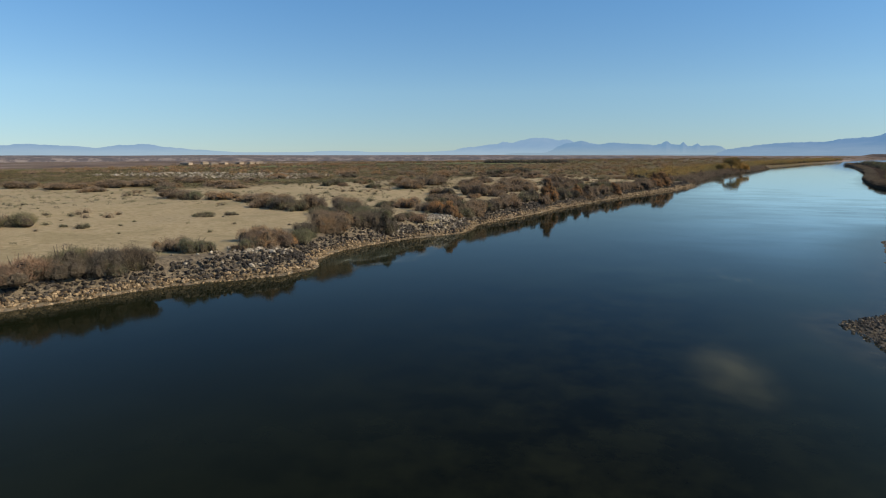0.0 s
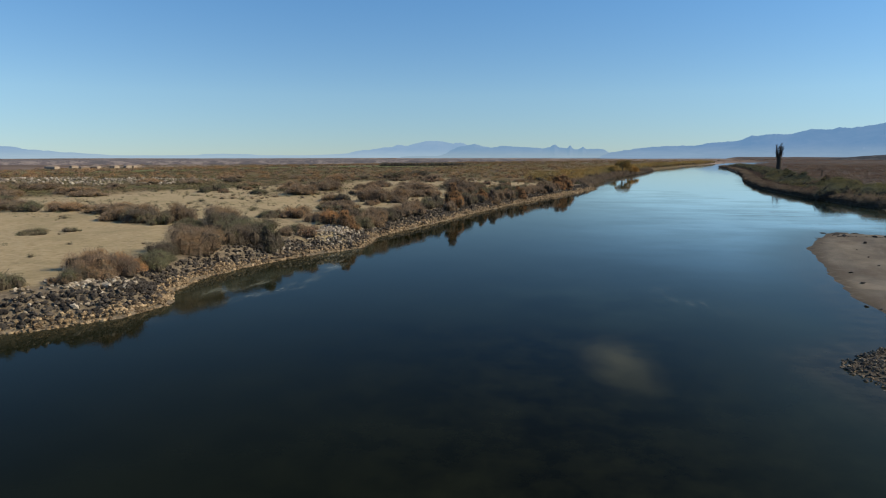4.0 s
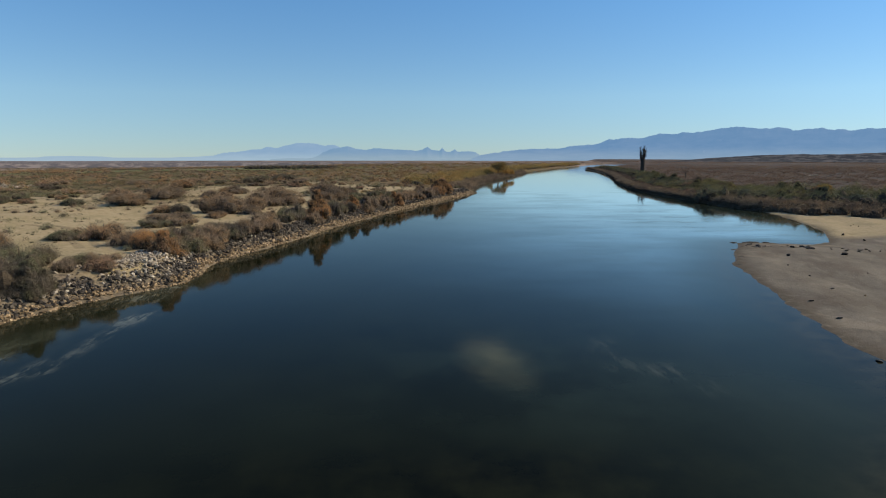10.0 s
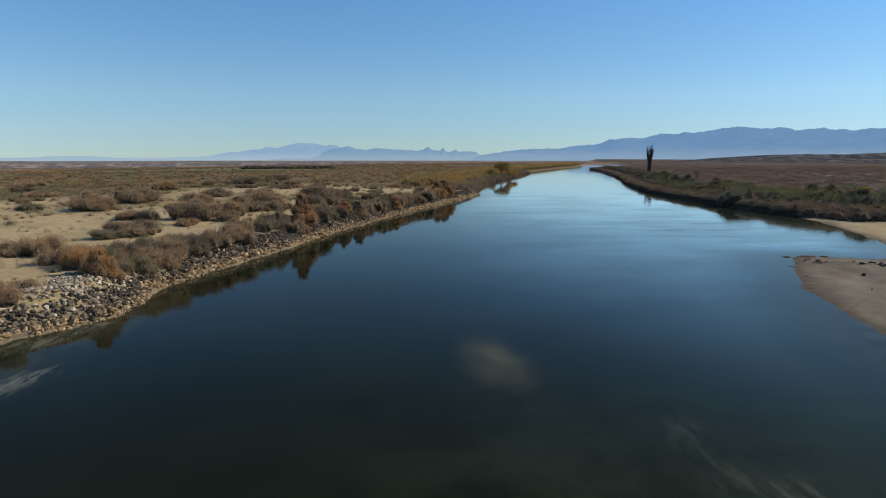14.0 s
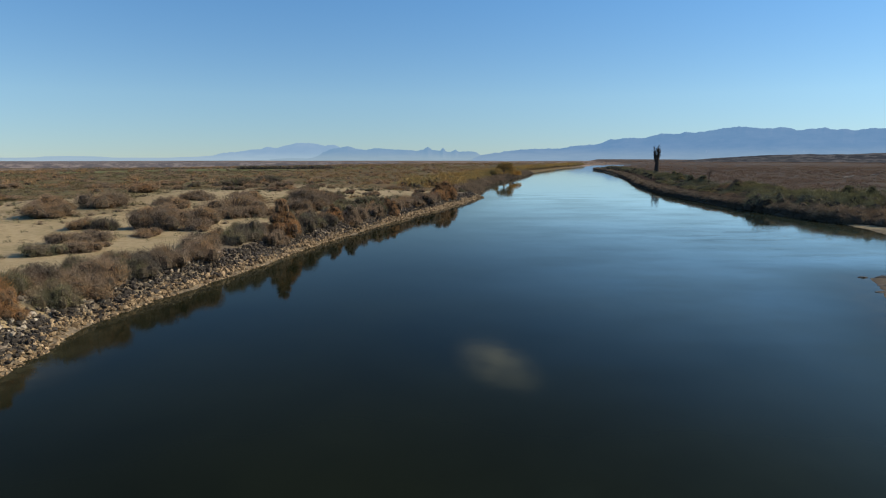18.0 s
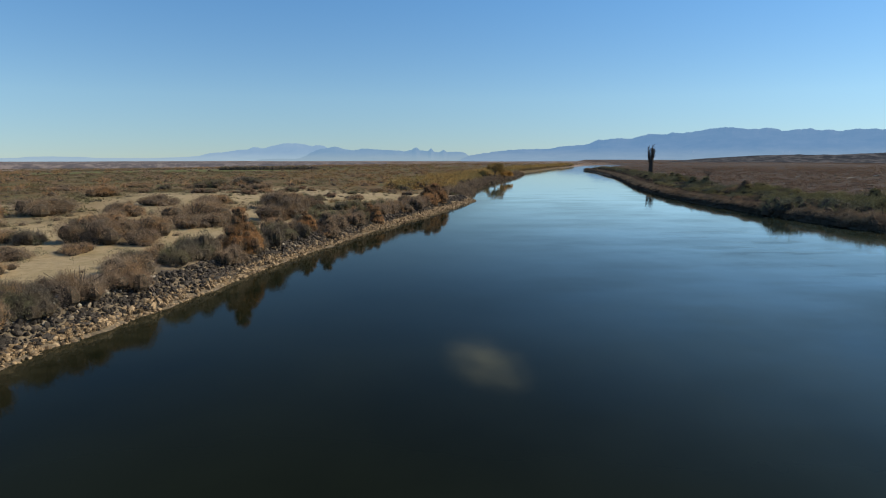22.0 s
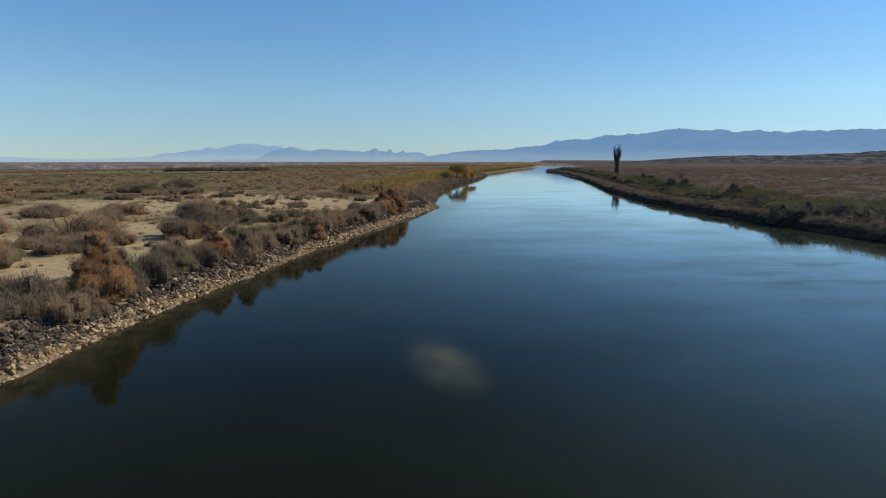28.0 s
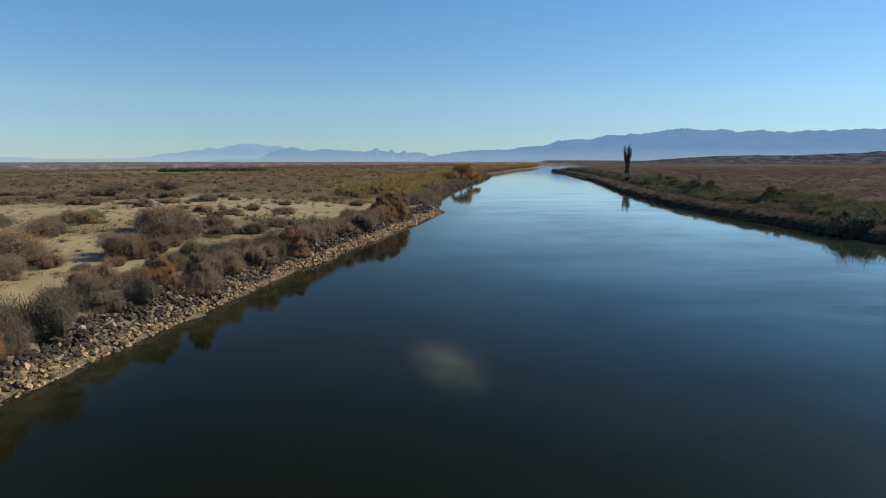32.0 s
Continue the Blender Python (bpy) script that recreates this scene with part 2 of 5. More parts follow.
GROUND = ground_material()
WATER = water_material()
ROCK_TAN = rock_material("tan_rock", (0.07, 0.048, 0.027), (0.23, 0.16, 0.088), (0.44, 0.325, 0.195))
ROCK_DARK = rock_material("dark_basalt_rock", (0.02, 0.016, 0.013), (0.042, 0.035, 0.028), (0.10, 0.083, 0.066))
ROCK_COBBLE = rock_material("river_cobbles", (0.035, 0.028, 0.02), (0.085, 0.067, 0.047), (0.22, 0.175, 0.125))
ROCK_PALE = rock_material("pale_rubble_rock", (0.13, 0.105, 0.075), (0.27, 0.22, 0.16), (0.50, 0.44, 0.35))
BRUSH = {
    "b": brush_material("grey_brown_twigs", (0.12, 0.088, 0.058), (0.275, 0.205, 0.14), (0.47, 0.365, 0.26), (0.32, 0.21, 0.115)),
    "d": brush_material("dark_brown_twigs", (0.065, 0.054, 0.042), (0.145, 0.122, 0.092), (0.27, 0.225, 0.17), (0.15, 0.145, 0.08)),
    "g": brush_material("olive_leaves", (0.08, 0.08, 0.045), (0.185, 0.178, 0.10), (0.33, 0.30, 0.19), (0.23, 0.185, 0.125)),
    "o": brush_material("rust_orange_leaves", (0.17, 0.10, 0.05), (0.40, 0.225, 0.10), (0.58, 0.345, 0.165), (0.34, 0.215, 0.12), 0.55),
    "r": brush_material("reddish_brown_twigs", (0.12, 0.08, 0.055), (0.28, 0.18, 0.115), (0.44, 0.30, 0.2), (0.21, 0.17, 0.12), 0.45),
}
REED = brush_material("dry_reeds", (0.12, 0.085, 0.055), (0.29, 0.205, 0.125), (0.52, 0.385, 0.245), (0.19, 0.135, 0.09), 0.2, 0.05)
WILLOW = brush_material("willow_leaves", (0.10, 0.088, 0.04), (0.235, 0.20, 0.088), (0.50, 0.42, 0.18), (0.19, 0.185, 0.115), 0.12, 0.06)
BRUSH["h"], BRUSH["w"] = REED, WILLOW
FLATS = brush_material("brown_flats_brush", (0.115, 0.076, 0.056), (0.175, 0.115, 0.082), (0.24, 0.162, 0.118), (0.22, 0.15, 0.105), 0.022)
LEFT_BRUSH = brush_material("floodplain_brush", (0.125, 0.075, 0.032), (0.24, 0.145, 0.06), (0.37, 0.24, 0.105), (0.18, 0.145, 0.06), 0.022)
OLIVE_BRUSH = brush_material("olive_floodplain_brush", (0.085, 0.075, 0.034), (0.165, 0.147, 0.066), (0.27, 0.235, 0.115), (0.20, 0.135, 0.07), 0.03)
# near-black brown that paints the shaded sides of reeds and willows
SHADE_DARK = brush_material("painted_shade_brown", (0.025, 0.02, 0.015), (0.05, 0.038, 0.028), (0.09, 0.07, 0.05), (0.06, 0.045, 0.03), 0.2, 0.0)
GOLD = brush_material("golden_cottonwood_leaves", (0.17, 0.11, 0.04), (0.35, 0.225, 0.075), (0.52, 0.35, 0.13), (0.24, 0.2, 0.08), 0.12)
# twig cores, coloured dark to paint the shade inside bushes
SHADE_CORE = bark_material("shade_toned_inner_twigs", (0.04, 0.031, 0.022), (0.085, 0.067, 0.046))
BARK = bark_material("grey_brown_bark", (0.06, 0.048, 0.038), (0.14, 0.115, 0.09))
DEAD_BARK = bark_material("dead_dark_bark", (0.03, 0.024, 0.02), (0.075, 0.06, 0.05))

# ---- the river's outline ----
LEFT_BANK = [(-330, -2500), (-150, -800), (-80, -300), (-62, -80), (-54, -10), (-47, 14), (-38.6, 32.0), (-37.0, 35.7), (-35, 39.5), (-32.3, 42.5),
             (-29.5, 46), (-28.3, 49.8), (-30.6, 54), (-31.1, 58.5), (-30.2, 64.7), (-28.5, 69), (-26.4, 74), (-24.3, 76.8), (-22.9, 79.4),
             (-23.0, 83.5), (-23.8, 87.4), (-22.4, 95), (-19.6, 105.5), (-17.8, 113.5), (-16.4, 121), (-14.3, 129), (-12.6, 135), (-10.6, 141.6),
             (-8.0, 152), (-5.2, 158.5), (-3.8, 165), (0.6, 176.5), (3.4, 187), (5.7, 192), (7.0, 199)]
LEFT_FAR = [(13.0, 215.5), (11.0, 221), (12.5, 230), (16.4, 256), (24.7, 300), (34.4, 335), (50.6, 391), (67, 458), (78.8, 512),
            (97, 563), (138, 683), (182, 790), (214, 888), (270, 1020), (330, 1110)]
RIGHT_FAR = [(370, 1100), (310, 990), (255, 860), (195, 720), (144, 601), (136, 540), (110, 415), (95, 352), (79.5, 297), (68.5, 248), (64.2, 223),
             (61.9, 198), (61.2, 183), (61, 172), (61, 160), (61.5, 151), (62.3, 146.2), (58.1, 130), (52.8, 114), (50.4, 109.5), (46.5, 102.7)]
RIGHT_NEAR = [(43, 100.6), (38.2, 102.4), (35.0, 102.4), (33.6, 99.5), (32.3, 97.2), (30.8, 93.8), (28.6, 89.5), (27.1, 87), (24.3, 77), (22.7, 71),
              (21.3, 64), (19.9, 59), (19.8, 55), (18.9, 51), (17.2, 47.7), (14.7, 45.8), (12.9, 43.8), (12.5, 42), (13, 39.5), (13.5, 37), (17, 31),
              (26, 22), (37, 8), (46, -20), (55, -80), (40, -300), (-30, -800), (-210, -2500)]
OUTLINE = np.array(LEFT_BANK + LEFT_FAR + RIGHT_FAR + RIGHT_NEAR, float)
N_LEFT = len(LEFT_BANK) + len(LEFT_FAR)


def smooth(v, lo, hi):
    k = np.clip((v - lo) / (hi - lo), 0, 1)
    return k * k * (3 - 2 * k)


def wave_noise(x, y, scale, seed):
    """Cheap smooth noise, about -1 to 1, from sums of turned sines."""
    rng = np.random.RandomState(seed)
    out = np.zeros_like(x, dtype=float)
    for k in range(9):
        a, f, p = rng.uniform(0, 2 * np.pi), rng.uniform(0.5, 2.2) / scale, rng.uniform(0, 6.28)
        out += np.sin((x * np.cos(a) + y * np.sin(a)) * f + p + 0.8 * np.sin((x * np.sin(a) - y * np.cos(a)) * f * 0.7 + p * 2))
    return out / 4.5


def river_distance(x, y):
    """Metres from the waterline, positive on land; and whether the nearest bank is the one at -X."""
    px, py = np.ravel(x).astype(float), np.ravel(y).astype(float)
    best, side = np.full(px.shape, 1e12), np.zeros(px.shape, bool)
    inside = np.zeros(px.shape, bool)
    n = len(OUTLINE)
    for i in range(n):
        (ax, ay), (bx, by) = OUTLINE[i], OUTLINE[(i + 1) % n]
        dx, dy = bx - ax, by - ay
        k = np.clip(((px - ax) * dx + (py - ay) * dy) / (dx * dx + dy * dy), 0, 1)
        d = (px - ax - k * dx) ** 2 + (py - ay - k * dy) ** 2
        near = d < best
        best, side = np.where(near, d, best), np.where(near, i < N_LEFT - 1, side)
        if ay != by:
            inside ^= ((ay > py) != (by > py)) & (px < (bx - ax) * (py - ay) / (by - ay) + ax)
    d = np.sqrt(best)
    d = np.where(inside, -d, d)
    d += (0.35 * wave_noise(px, py, 1.3, 5) + 0.25 * wave_noise(px, py, 0.5, 6)) * np.exp(-np.abs(d) / 6) * np.where(side, 1.0, 0.25)
    d += np.where(side, 0.0, 0.35) * wave_noise(px, py, 3.0, 7) * np.exp(-np.abs(d) / 6)
    return d.reshape(np.shape(x)), side.reshape(np.shape(x))


def bar_mask(x, y):
    """One on the flat sand bar at +X."""
    return smooth(y, 46, 54) * (1 - smooth(y, 144, 149)) * (1 - smooth((y - 149) + 1.85 * (x - 64), -6, 6))


def land(x, y):
    """Height of the ground, and how far the point lies from the water and on which bank."""
    x, y = np.asarray(x, float), np.asarray(y, float)
    d, left = river_distance(x, y)
    bed = np.maximum(d * 0.22, -2.2)
    dune = 0.22 * wave_noise(x, y, 9, 1) + 0.08 * wave_noise(x, y, 2.4, 2)
    # the riprapped bank at -X, then the low reed bank further on
    ripr = 1 - smooth(y, 205, 232)
    steep = 1.75 * smooth(d, -0.8, 3.5) + 0.75 * smooth(d, 6, 60) + dune * smooth(d, 4, 14)
    low = 0.95 * smooth(d, -0.5, 4) + 1.0 * smooth(d, 4, 40) + dune * smooth(d, 4, 14)
    zl = ripr * steep + (1 - ripr) * low
    # the bank at +X: rubble spit, flat bar, reed bank
    rub = 1 - smooth(y, 47, 54)
    bar = bar_mask(x, y)
    zr = rub * (1.5 * smooth(d, -0.3, 9) + 0.1 * dune) + (1 - rub) * (bar * (0.02 + 0.022 * np.maximum(d, 0) + 0.12 * dune * smooth(d, 1, 6) + 0.075 * (1 + np.sin(d * 0.85 + 2.2 * wave_noise(x, y, 16, 72))) * smooth(d, 0.4, 3))
         + (1 - bar) * (0.75 * smooth(d, -0.3, 1.6) + 0.7 * smooth(d, 4, 30) + 0.5 * dune * smooth(d, 2, 9)))
    zr = np.minimum(zr, 2.2) + 0.4 * smooth(x, 90, 260)
    zl = zl - 9.0 * smooth(d, 120, 800)
    return np.where(d < 0, bed, np.where(left, zl, zr)), d, left


def land_z(x, y):
    return float(land(np.array([x]), np.array([y]))[0][0])


def spread(fine_lo, fine_hi, step, lo, hi, grow):
    """Grid lines: even from fine_lo to fine_hi, then wider and wider out to lo and hi."""
    mid = list(np.arange(fine_lo, fine_hi, step))
    for end, sign in ((hi, 1), (lo, -1)):
        s, v, out = step, (mid[-1] if sign > 0 else mid[0]), []
        while (end - v) * sign > 0:
            s *= grow
            v += s * sign
            out.append(v)
        mid = mid + out if sign > 0 else out[::-1] + mid
    return np.array(mid)


def grid_mesh(name, gx, gy, z, keep=None):
    nx, ny = len(gx), len(gy)
    X, Y = np.meshgrid(gx, gy)
    verts = np.stack([X.ravel(), Y.ravel(), np.broadcast_to(z, X.shape).ravel()], 1)
    i = np.arange((ny - 1) * (nx - 1))
    a = (i // (nx - 1)) * nx + i % (nx - 1)
    quads = np.stack([a, a + 1, a + nx + 1, a + nx], 1)
    if keep is not None:
        quads = quads[keep.ravel()]
    return build(name, verts, quads)


def build(name, verts, faces, flat=False):
    """A mesh from arrays of vertices and of triangles or quads."""
    me = bpy.data.meshes.new(name)
    n = faces.shape[1]
    me.vertices.add(len(verts))
    me.vertices.foreach_set("co", np.ascontiguousarray(verts, np.float32).ravel())
    me.loops.add(faces.size)
    me.loops.foreach_set("vertex_index", np.ascontiguousarray(faces, np.int32).ravel())
    me.polygons.add(len(faces))
    me.polygons.foreach_set("loop_start", np.arange(0, faces.size, n, dtype=np.int32))
    me.polygons.foreach_set("loop_total", np.full(len(faces), n, np.int32))
    me.polygons.foreach_set("use_smooth", np.full(len(faces), not flat, bool))
    me.update(calc_edges=True)
    me.validate()
    return me


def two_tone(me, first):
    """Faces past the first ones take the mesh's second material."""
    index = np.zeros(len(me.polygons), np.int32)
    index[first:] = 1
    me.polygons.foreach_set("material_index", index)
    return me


def put_attr(me, name, values):
    a = me.attributes.new(name, "FLOAT", "POINT")
    a.data.foreach_set("value", np.ascontiguousarray(values, np.float32).ravel())


# ---- ground ----
def track_x(y):
    return np.interp(y, [40, 70, 95, 101, 118, 128, 137, 150, 161, 173, 200, 250, 300], [-52, -41, -33.5, -31.5, -28.5, -24.8, -21.5, -17, -10.5, -6.5, -1.0, 3.8, 8.0])


def track_mask(x, y):
    """The dirt road along the bank at -X, and the bare turning place near the start."""
    centre = track_x(y)
    return np.exp(-((x - centre) / 1.9) ** 2) * smooth(y, 60, 100) * (1 - smooth(y, 270, 300))


def scrub_mask(x, y, d, left):
    n = wave_noise(x, y, 14, 11) * 0.5 + wave_noise(x, y, 5, 12) * 0.3
    bare_edge = np.interp(x, [-200, -130, -90, -60, -30, 0], [100, 108, 125, 215, 235, 205])
    m = smooth(y + n * 22, bare_edge - 12, bare_edge + 18)
    m = np.maximum(m, 0.65 * smooth(n, 0.1, 0.7) * smooth(y, 70, 105))
    m *= 1 - np.clip(track_mask(x, y) * 1.4, 0, 1)
    right = smooth(d, -1.2, 0.4) * (1 - bar_mask(x, y))
    return np.where(left, m, right)


def field_mask(x, y, d):
    """One on the green fields far off at -X."""
    r = np.hypot(x, y - 50)
    return smooth(r, 380, 410) * (1 - smooth(r, 660, 720)) * smooth(d, 130, 200) * smooth(wave_noise(x, y * 2.2, 90, 61), -0.75, -0.3)


gx = spread(-72, 76, 0.7, -4900, 4900, 1.055)
gy = spread(22, 232, 0.8, -4900, 4900, 1.05)
GX, GY = np.meshgrid(gx, gy)
GZ, GD, GL = land(GX, GY)
far_out = np.hypot(GX, GY - 50)
GZ = GZ + 1.0 * wave_noise(GX, GY, 160, 21) * smooth(far_out, 300, 900) * (GD > 25)
ground_me = grid_mesh("ground", gx, gy, GZ)
put_attr(ground_me, "scrub", scrub_mask(GX, GY, GD, GL))
put_attr(ground_me, "mud", np.where(GL, 0, bar_mask(GX, GY) * (1 - 0.85 * smooth(GY + 0.3 * GX + 3 * wave_noise(GX, GY, 6, 31), 117, 127))))
put_attr(ground_me, "gravel", np.where(GL, (1 - smooth(GD, 3.5, 6.5)) * (1 - smooth(GY, 210, 225)) * (1 - 0.85 * smooth(GD, 1.0, 2.0) * smooth(GY, 74, 77) * (1 - smooth(GY, 89, 92))), (1 - smooth(GY, 46, 53)) * (GD < 40)))
put_attr(ground_me, "field", np.where(GL, field_mask(GX, GY, GD), 0.0))
put_attr(ground_me, "wet", np.where(GL, 0, 0.9 * (1 - smooth(GD + 0.5 * wave_noise(GX, GY, 3, 71), 0.3, 1.7))))
put_attr(ground_me, "east", np.where(GL, 0.0, 1.0))
put_attr(ground_me, "far", smooth(far_out, 620, 900))
ground_me.materials.append(GROUND)
tagged(new("ground", ground_me), "pale sandy desert floodplain with scrub and a dirt track", "ground", kind="structure")

# wheel ruts left in soft sand
RUT = Mat("churned_sand", 0.95, 0.1)
RUT.colour(RUT.ramp(RUT.noise(3.0, 5, 0.7), ((0.3, (0.21, 0.16, 0.09)), (0.7, (0.34, 0.265, 0.155)))))
RUT.bump(RUT.noise(5.0, 4, 0.7), 0.8, 0.1)


def wheel_rut(shift):
    """A shallow trough between two low ridges of pushed-up sand, along a bend."""
    k = np.linspace(0, 1, 90)
    cx = np.interp(k, RUT_K, [p[0] for p in RUT_LINE])
    cy = np.interp(k, RUT_K, [p[1] for p in RUT_LINE])
    for _ in range(14):
        cx[1:-1], cy[1:-1] = (cx[:-2] + cx[1:-1] + cx[2:]) / 3, (cy[:-2] + cy[1:-1] + cy[2:]) / 3
    tx, ty = np.gradient(cx), np.gradient(cy)
    ln = np.hypot(tx, ty)
    across, up = np.array((-0.45, -0.27, -0.12, 0.12, 0.27, 0.45)), np.array((-0.05, 0.10, 0.03, 0.03, 0.10, -0.05))
    x = cx[:, None] - (ty / ln)[:, None] * (across + shift)
    y = cy[:, None] + (tx / ln)[:, None] * (across + shift)
    z = land(x, y)[0] + up * (1 + 0.3 * wave_noise(x, y, 1.2, 88)) * np.sin(np.pi * np.clip(k * 1.1, 0.03, 1))[:, None] ** 0.5
    i = np.arange(89 * 5)
    a = (i // 5) * 6 + i % 5
    me = build("wheel_rut", np.stack([x, y, z], 2).reshape(-1, 3), np.stack([a, a + 6, a + 7, a + 1], 1))
    me.materials.append(RUT.m)
    tagged(new("wheel_rut", me), "curved wheel rut pressed into the pale sand", "tyre track", kind="structure")


RUT_LINE = [(-50.8, 107.0), (-48.6, 105.7), (-45.4, 103.3), (-41.1, 97.9), (-37.5, 92.4), (-34.5, 87.8)]
RUT_K = np.linspace(0, 1, len(RUT_LINE))
wheel_rut(-0.8)
wheel_rut(0.8)

# ---- water ----
wx = spread(-60, 80, 0.8, -420, 420, 1.12)
wy = spread(10, 240, 0.9, -2400, 1130, 1.08)
WX, WY = np.meshgrid(wx, wy)
WD, WL = river_distance(WX, WY)
near4 = np.minimum(np.minimum(WD[:-1, :-1], WD[1:, 1:]), np.minimum(WD[1:, :-1], WD[:-1, 1:]))
water_me = grid_mesh("river", wx, wy, np.zeros_like(WX), near4 < 4)
put_attr(water_me, "shallow", smooth(-np.abs(WD), -4.5, 0.0))


def streak(x0, y0, x1, y1, width):
    """How near each point of the water lies to a drifting line of foam."""
    dx, dy = x1 - x0, y1 - y0
    bend = 0.6 * wave_noise(WX, WY, 5, int(abs(x0 * 7 + y0)))
    k = np.clip(((WX - x0) * dx + (WY - y0) * dy) / (dx * dx + dy * dy), 0, 1)
    return np.exp(-((np.hypot(WX - x0 - k * dx, WY - y0 - k * dy) + bend) / width) ** 2)


put_attr(water_me, "shelf", smooth(WX, -4, 16) * (0.6 * smooth(WD, -26, -1) + 0.75 * smooth(WX, -8, 20) * smooth(WY, 60, 100) * (0.6 + 0.4 * np.clip(wave_noise(WX, WY, 9, 63), -1, 1))))
put_attr(water_me, "ripple", np.exp(-((WX - 39) / 11) ** 2 - ((WY - 130) / 26) ** 2))
put_attr(water_me, "ruffle", smooth(WX - 0.05 * WY, -14, 20) * smooth(WY, 45, 95) * smooth(-WD, 0, 9))
put_attr(water_me, "plume", np.exp(-((WX - 4) / 11) ** 2 - ((WY - 57) / 9) ** 2) * smooth(WY + 0.5 * wave_noise(WX, WY, 4, 66), 46.5, 50))
put_attr(water_me, "weed", (1 - smooth(WY + 0.6 * wave_noise(WX, WY, 4, 67), 46.5, 50)) * np.exp(-((WX - 2) / 14) ** 2))
put_attr(water_me, "silt", np.clip(0.8 * streak(-28.2, 53.5, -25.5, 63, 1.7) + 0.45 * streak(-25, 60, -22.5, 76, 1.5), 0, 1))
put_attr(water_me, "foam", np.clip(0.9 * streak(-25.2, 50.9, -22.0, 57, 0.55) + 0.9 * streak(-22.0, 57, -21.3, 68, 0.5) + 0.5 * streak(-27.4, 53.8, -24.5, 60, 0.7)
         + 0.55 * streak(-24.7, 73, -23, 77.3, 0.6) + 0.4 * streak(-22.4, 66, -20.8, 69.5, 0.5)
         + 0.14 * streak(6.6, 57.2, 8.5, 56.1, 0.5) + 0.2 * streak(8.5, 56.1, 9.9, 53.0, 0.45) + 0.1 * streak(6.2, 58.5, 7.2, 61.5, 0.6), 0, 1))
water_me.materials.append(WATER)
tagged(new("river_water", water_me), "dark calm river reflecting the blue sky", "river", kind="structure")


# ---- helpers for things ----
def part(name, me, material, parent, label=""):
    if not me.materials:
        me.materials.append(material)
    ob = new(name, me)
    ob.parent = parent
    return tagged(ob, label)


def empty(name, m, label, category, group=""):
    ob = new(name)
    ob.matrix_basis = m
    ob.empty_display_size = 0.3
    return tagged(ob, label, category, group)


def tube(points, radii, sides=6):
    """Vertices and triangles of a tapered round limb along points."""
    pts = np.array(points, float)
    tang = np.gradient(pts, axis=0)
    tang /= np.linalg.norm(tang, axis=1)[:, None] + 1e-9
    ref = np.array((1.0, 0.17, 0.31))
    u = np.cross(tang, ref)
    u /= np.linalg.norm(u, axis=1)[:, None]
    w = np.cross(tang, u)
    ang = np.linspace(0, 2 * np.pi, sides, endpoint=False)
    ring = pts[:, None] + np.array(radii)[:, None, None] * (np.cos(ang)[None, :, None] * u[:, None] + np.sin(ang)[None, :, None] * w[:, None])
    v = ring.reshape(-1, 3)
    f = []
    for i in range(len(pts) - 1):
        for j in range(sides):
            a, b = i * sides + j, i * sides + (j + 1) % sides
            f += [(a, b, b + sides), (a, b + sides, a + sides)]
    return v, np.array(f)


def join_arrays(pieces):
    vs, fs, n = [], [], 0
    for v, f in pieces:
        vs.append(v)
        fs.append(f + n)
        n += len(v)
    return np.concatenate(vs), np.concatenate(fs)


def blades(rng, base, way, length, width):
    """One narrow pointed triangle for each base point, along way."""
    n = len(base)
    side = np.cross(way, rng.normal(size=(n, 3)))
    side /= np.linalg.norm(side, axis=1)[:, None] + 1e-9
    half = side * (width * 0.5)[:, None]
    tip = base + way * length[:, None]
    v = np.stack([base - half, base + half, tip], 1).reshape(-1, 3)
    return v, np.arange(3 * n).reshape(-1, 3)


def sphere_arrays(rings, sides):
    """A coarse ball of radius one."""
    v = [(0, 0, 1)] + [(math.sin(math.pi * i / rings) * math.cos(2 * math.pi * j / sides), math.sin(math.pi * i / rings) * math.sin(2 * math.pi * j / sides),
                        math.cos(math.pi * i / rings)) for i in range(1, rings) for j in range(sides)] + [(0, 0, -1)]
    f = []
    for j in range(sides):
        k = (j + 1) % sides
        f.append((0, 1 + j, 1 + k))
        f.append((len(v) - 1, len(v) - 1 - sides + k, len(v) - 1 - sides + j))
        for i in range(rings - 2):
            a, c = 1 + i * sides, 1 + (i + 1) * sides
            f += [(a + j, c + j, c + k), (a + j, c + k, a + k)]
    return np.array(v, float), np.array(f)


DOME_V, DOME_F = sphere_arrays(5, 8)


def crown_points(rng, n, lobes, inner=0.2, rise=-0.15):
    """Points in and near the skin of a few joined ellipsoids (x, y, z, rx, ry, rz), and the outward way at each."""
    lobes = np.array(lobes, float)
    share = lobes[:, 3] * lobes[:, 4] + lobes[:, 3] * lobes[:, 5]
    k = rng.choice(len(lobes), n, p=share / share.sum())
    d = rng.normal(size=(n, 3))
    d[:, 2] = np.abs(d[:, 2]) + rise
    d /= np.linalg.norm(d, axis=1)[:, None]
    r = rng.uniform(inner, 1.0, n) ** 0.5
    p = lobes[k, :3] + d * r[:, None] * lobes[k, 3:]
    return p, d


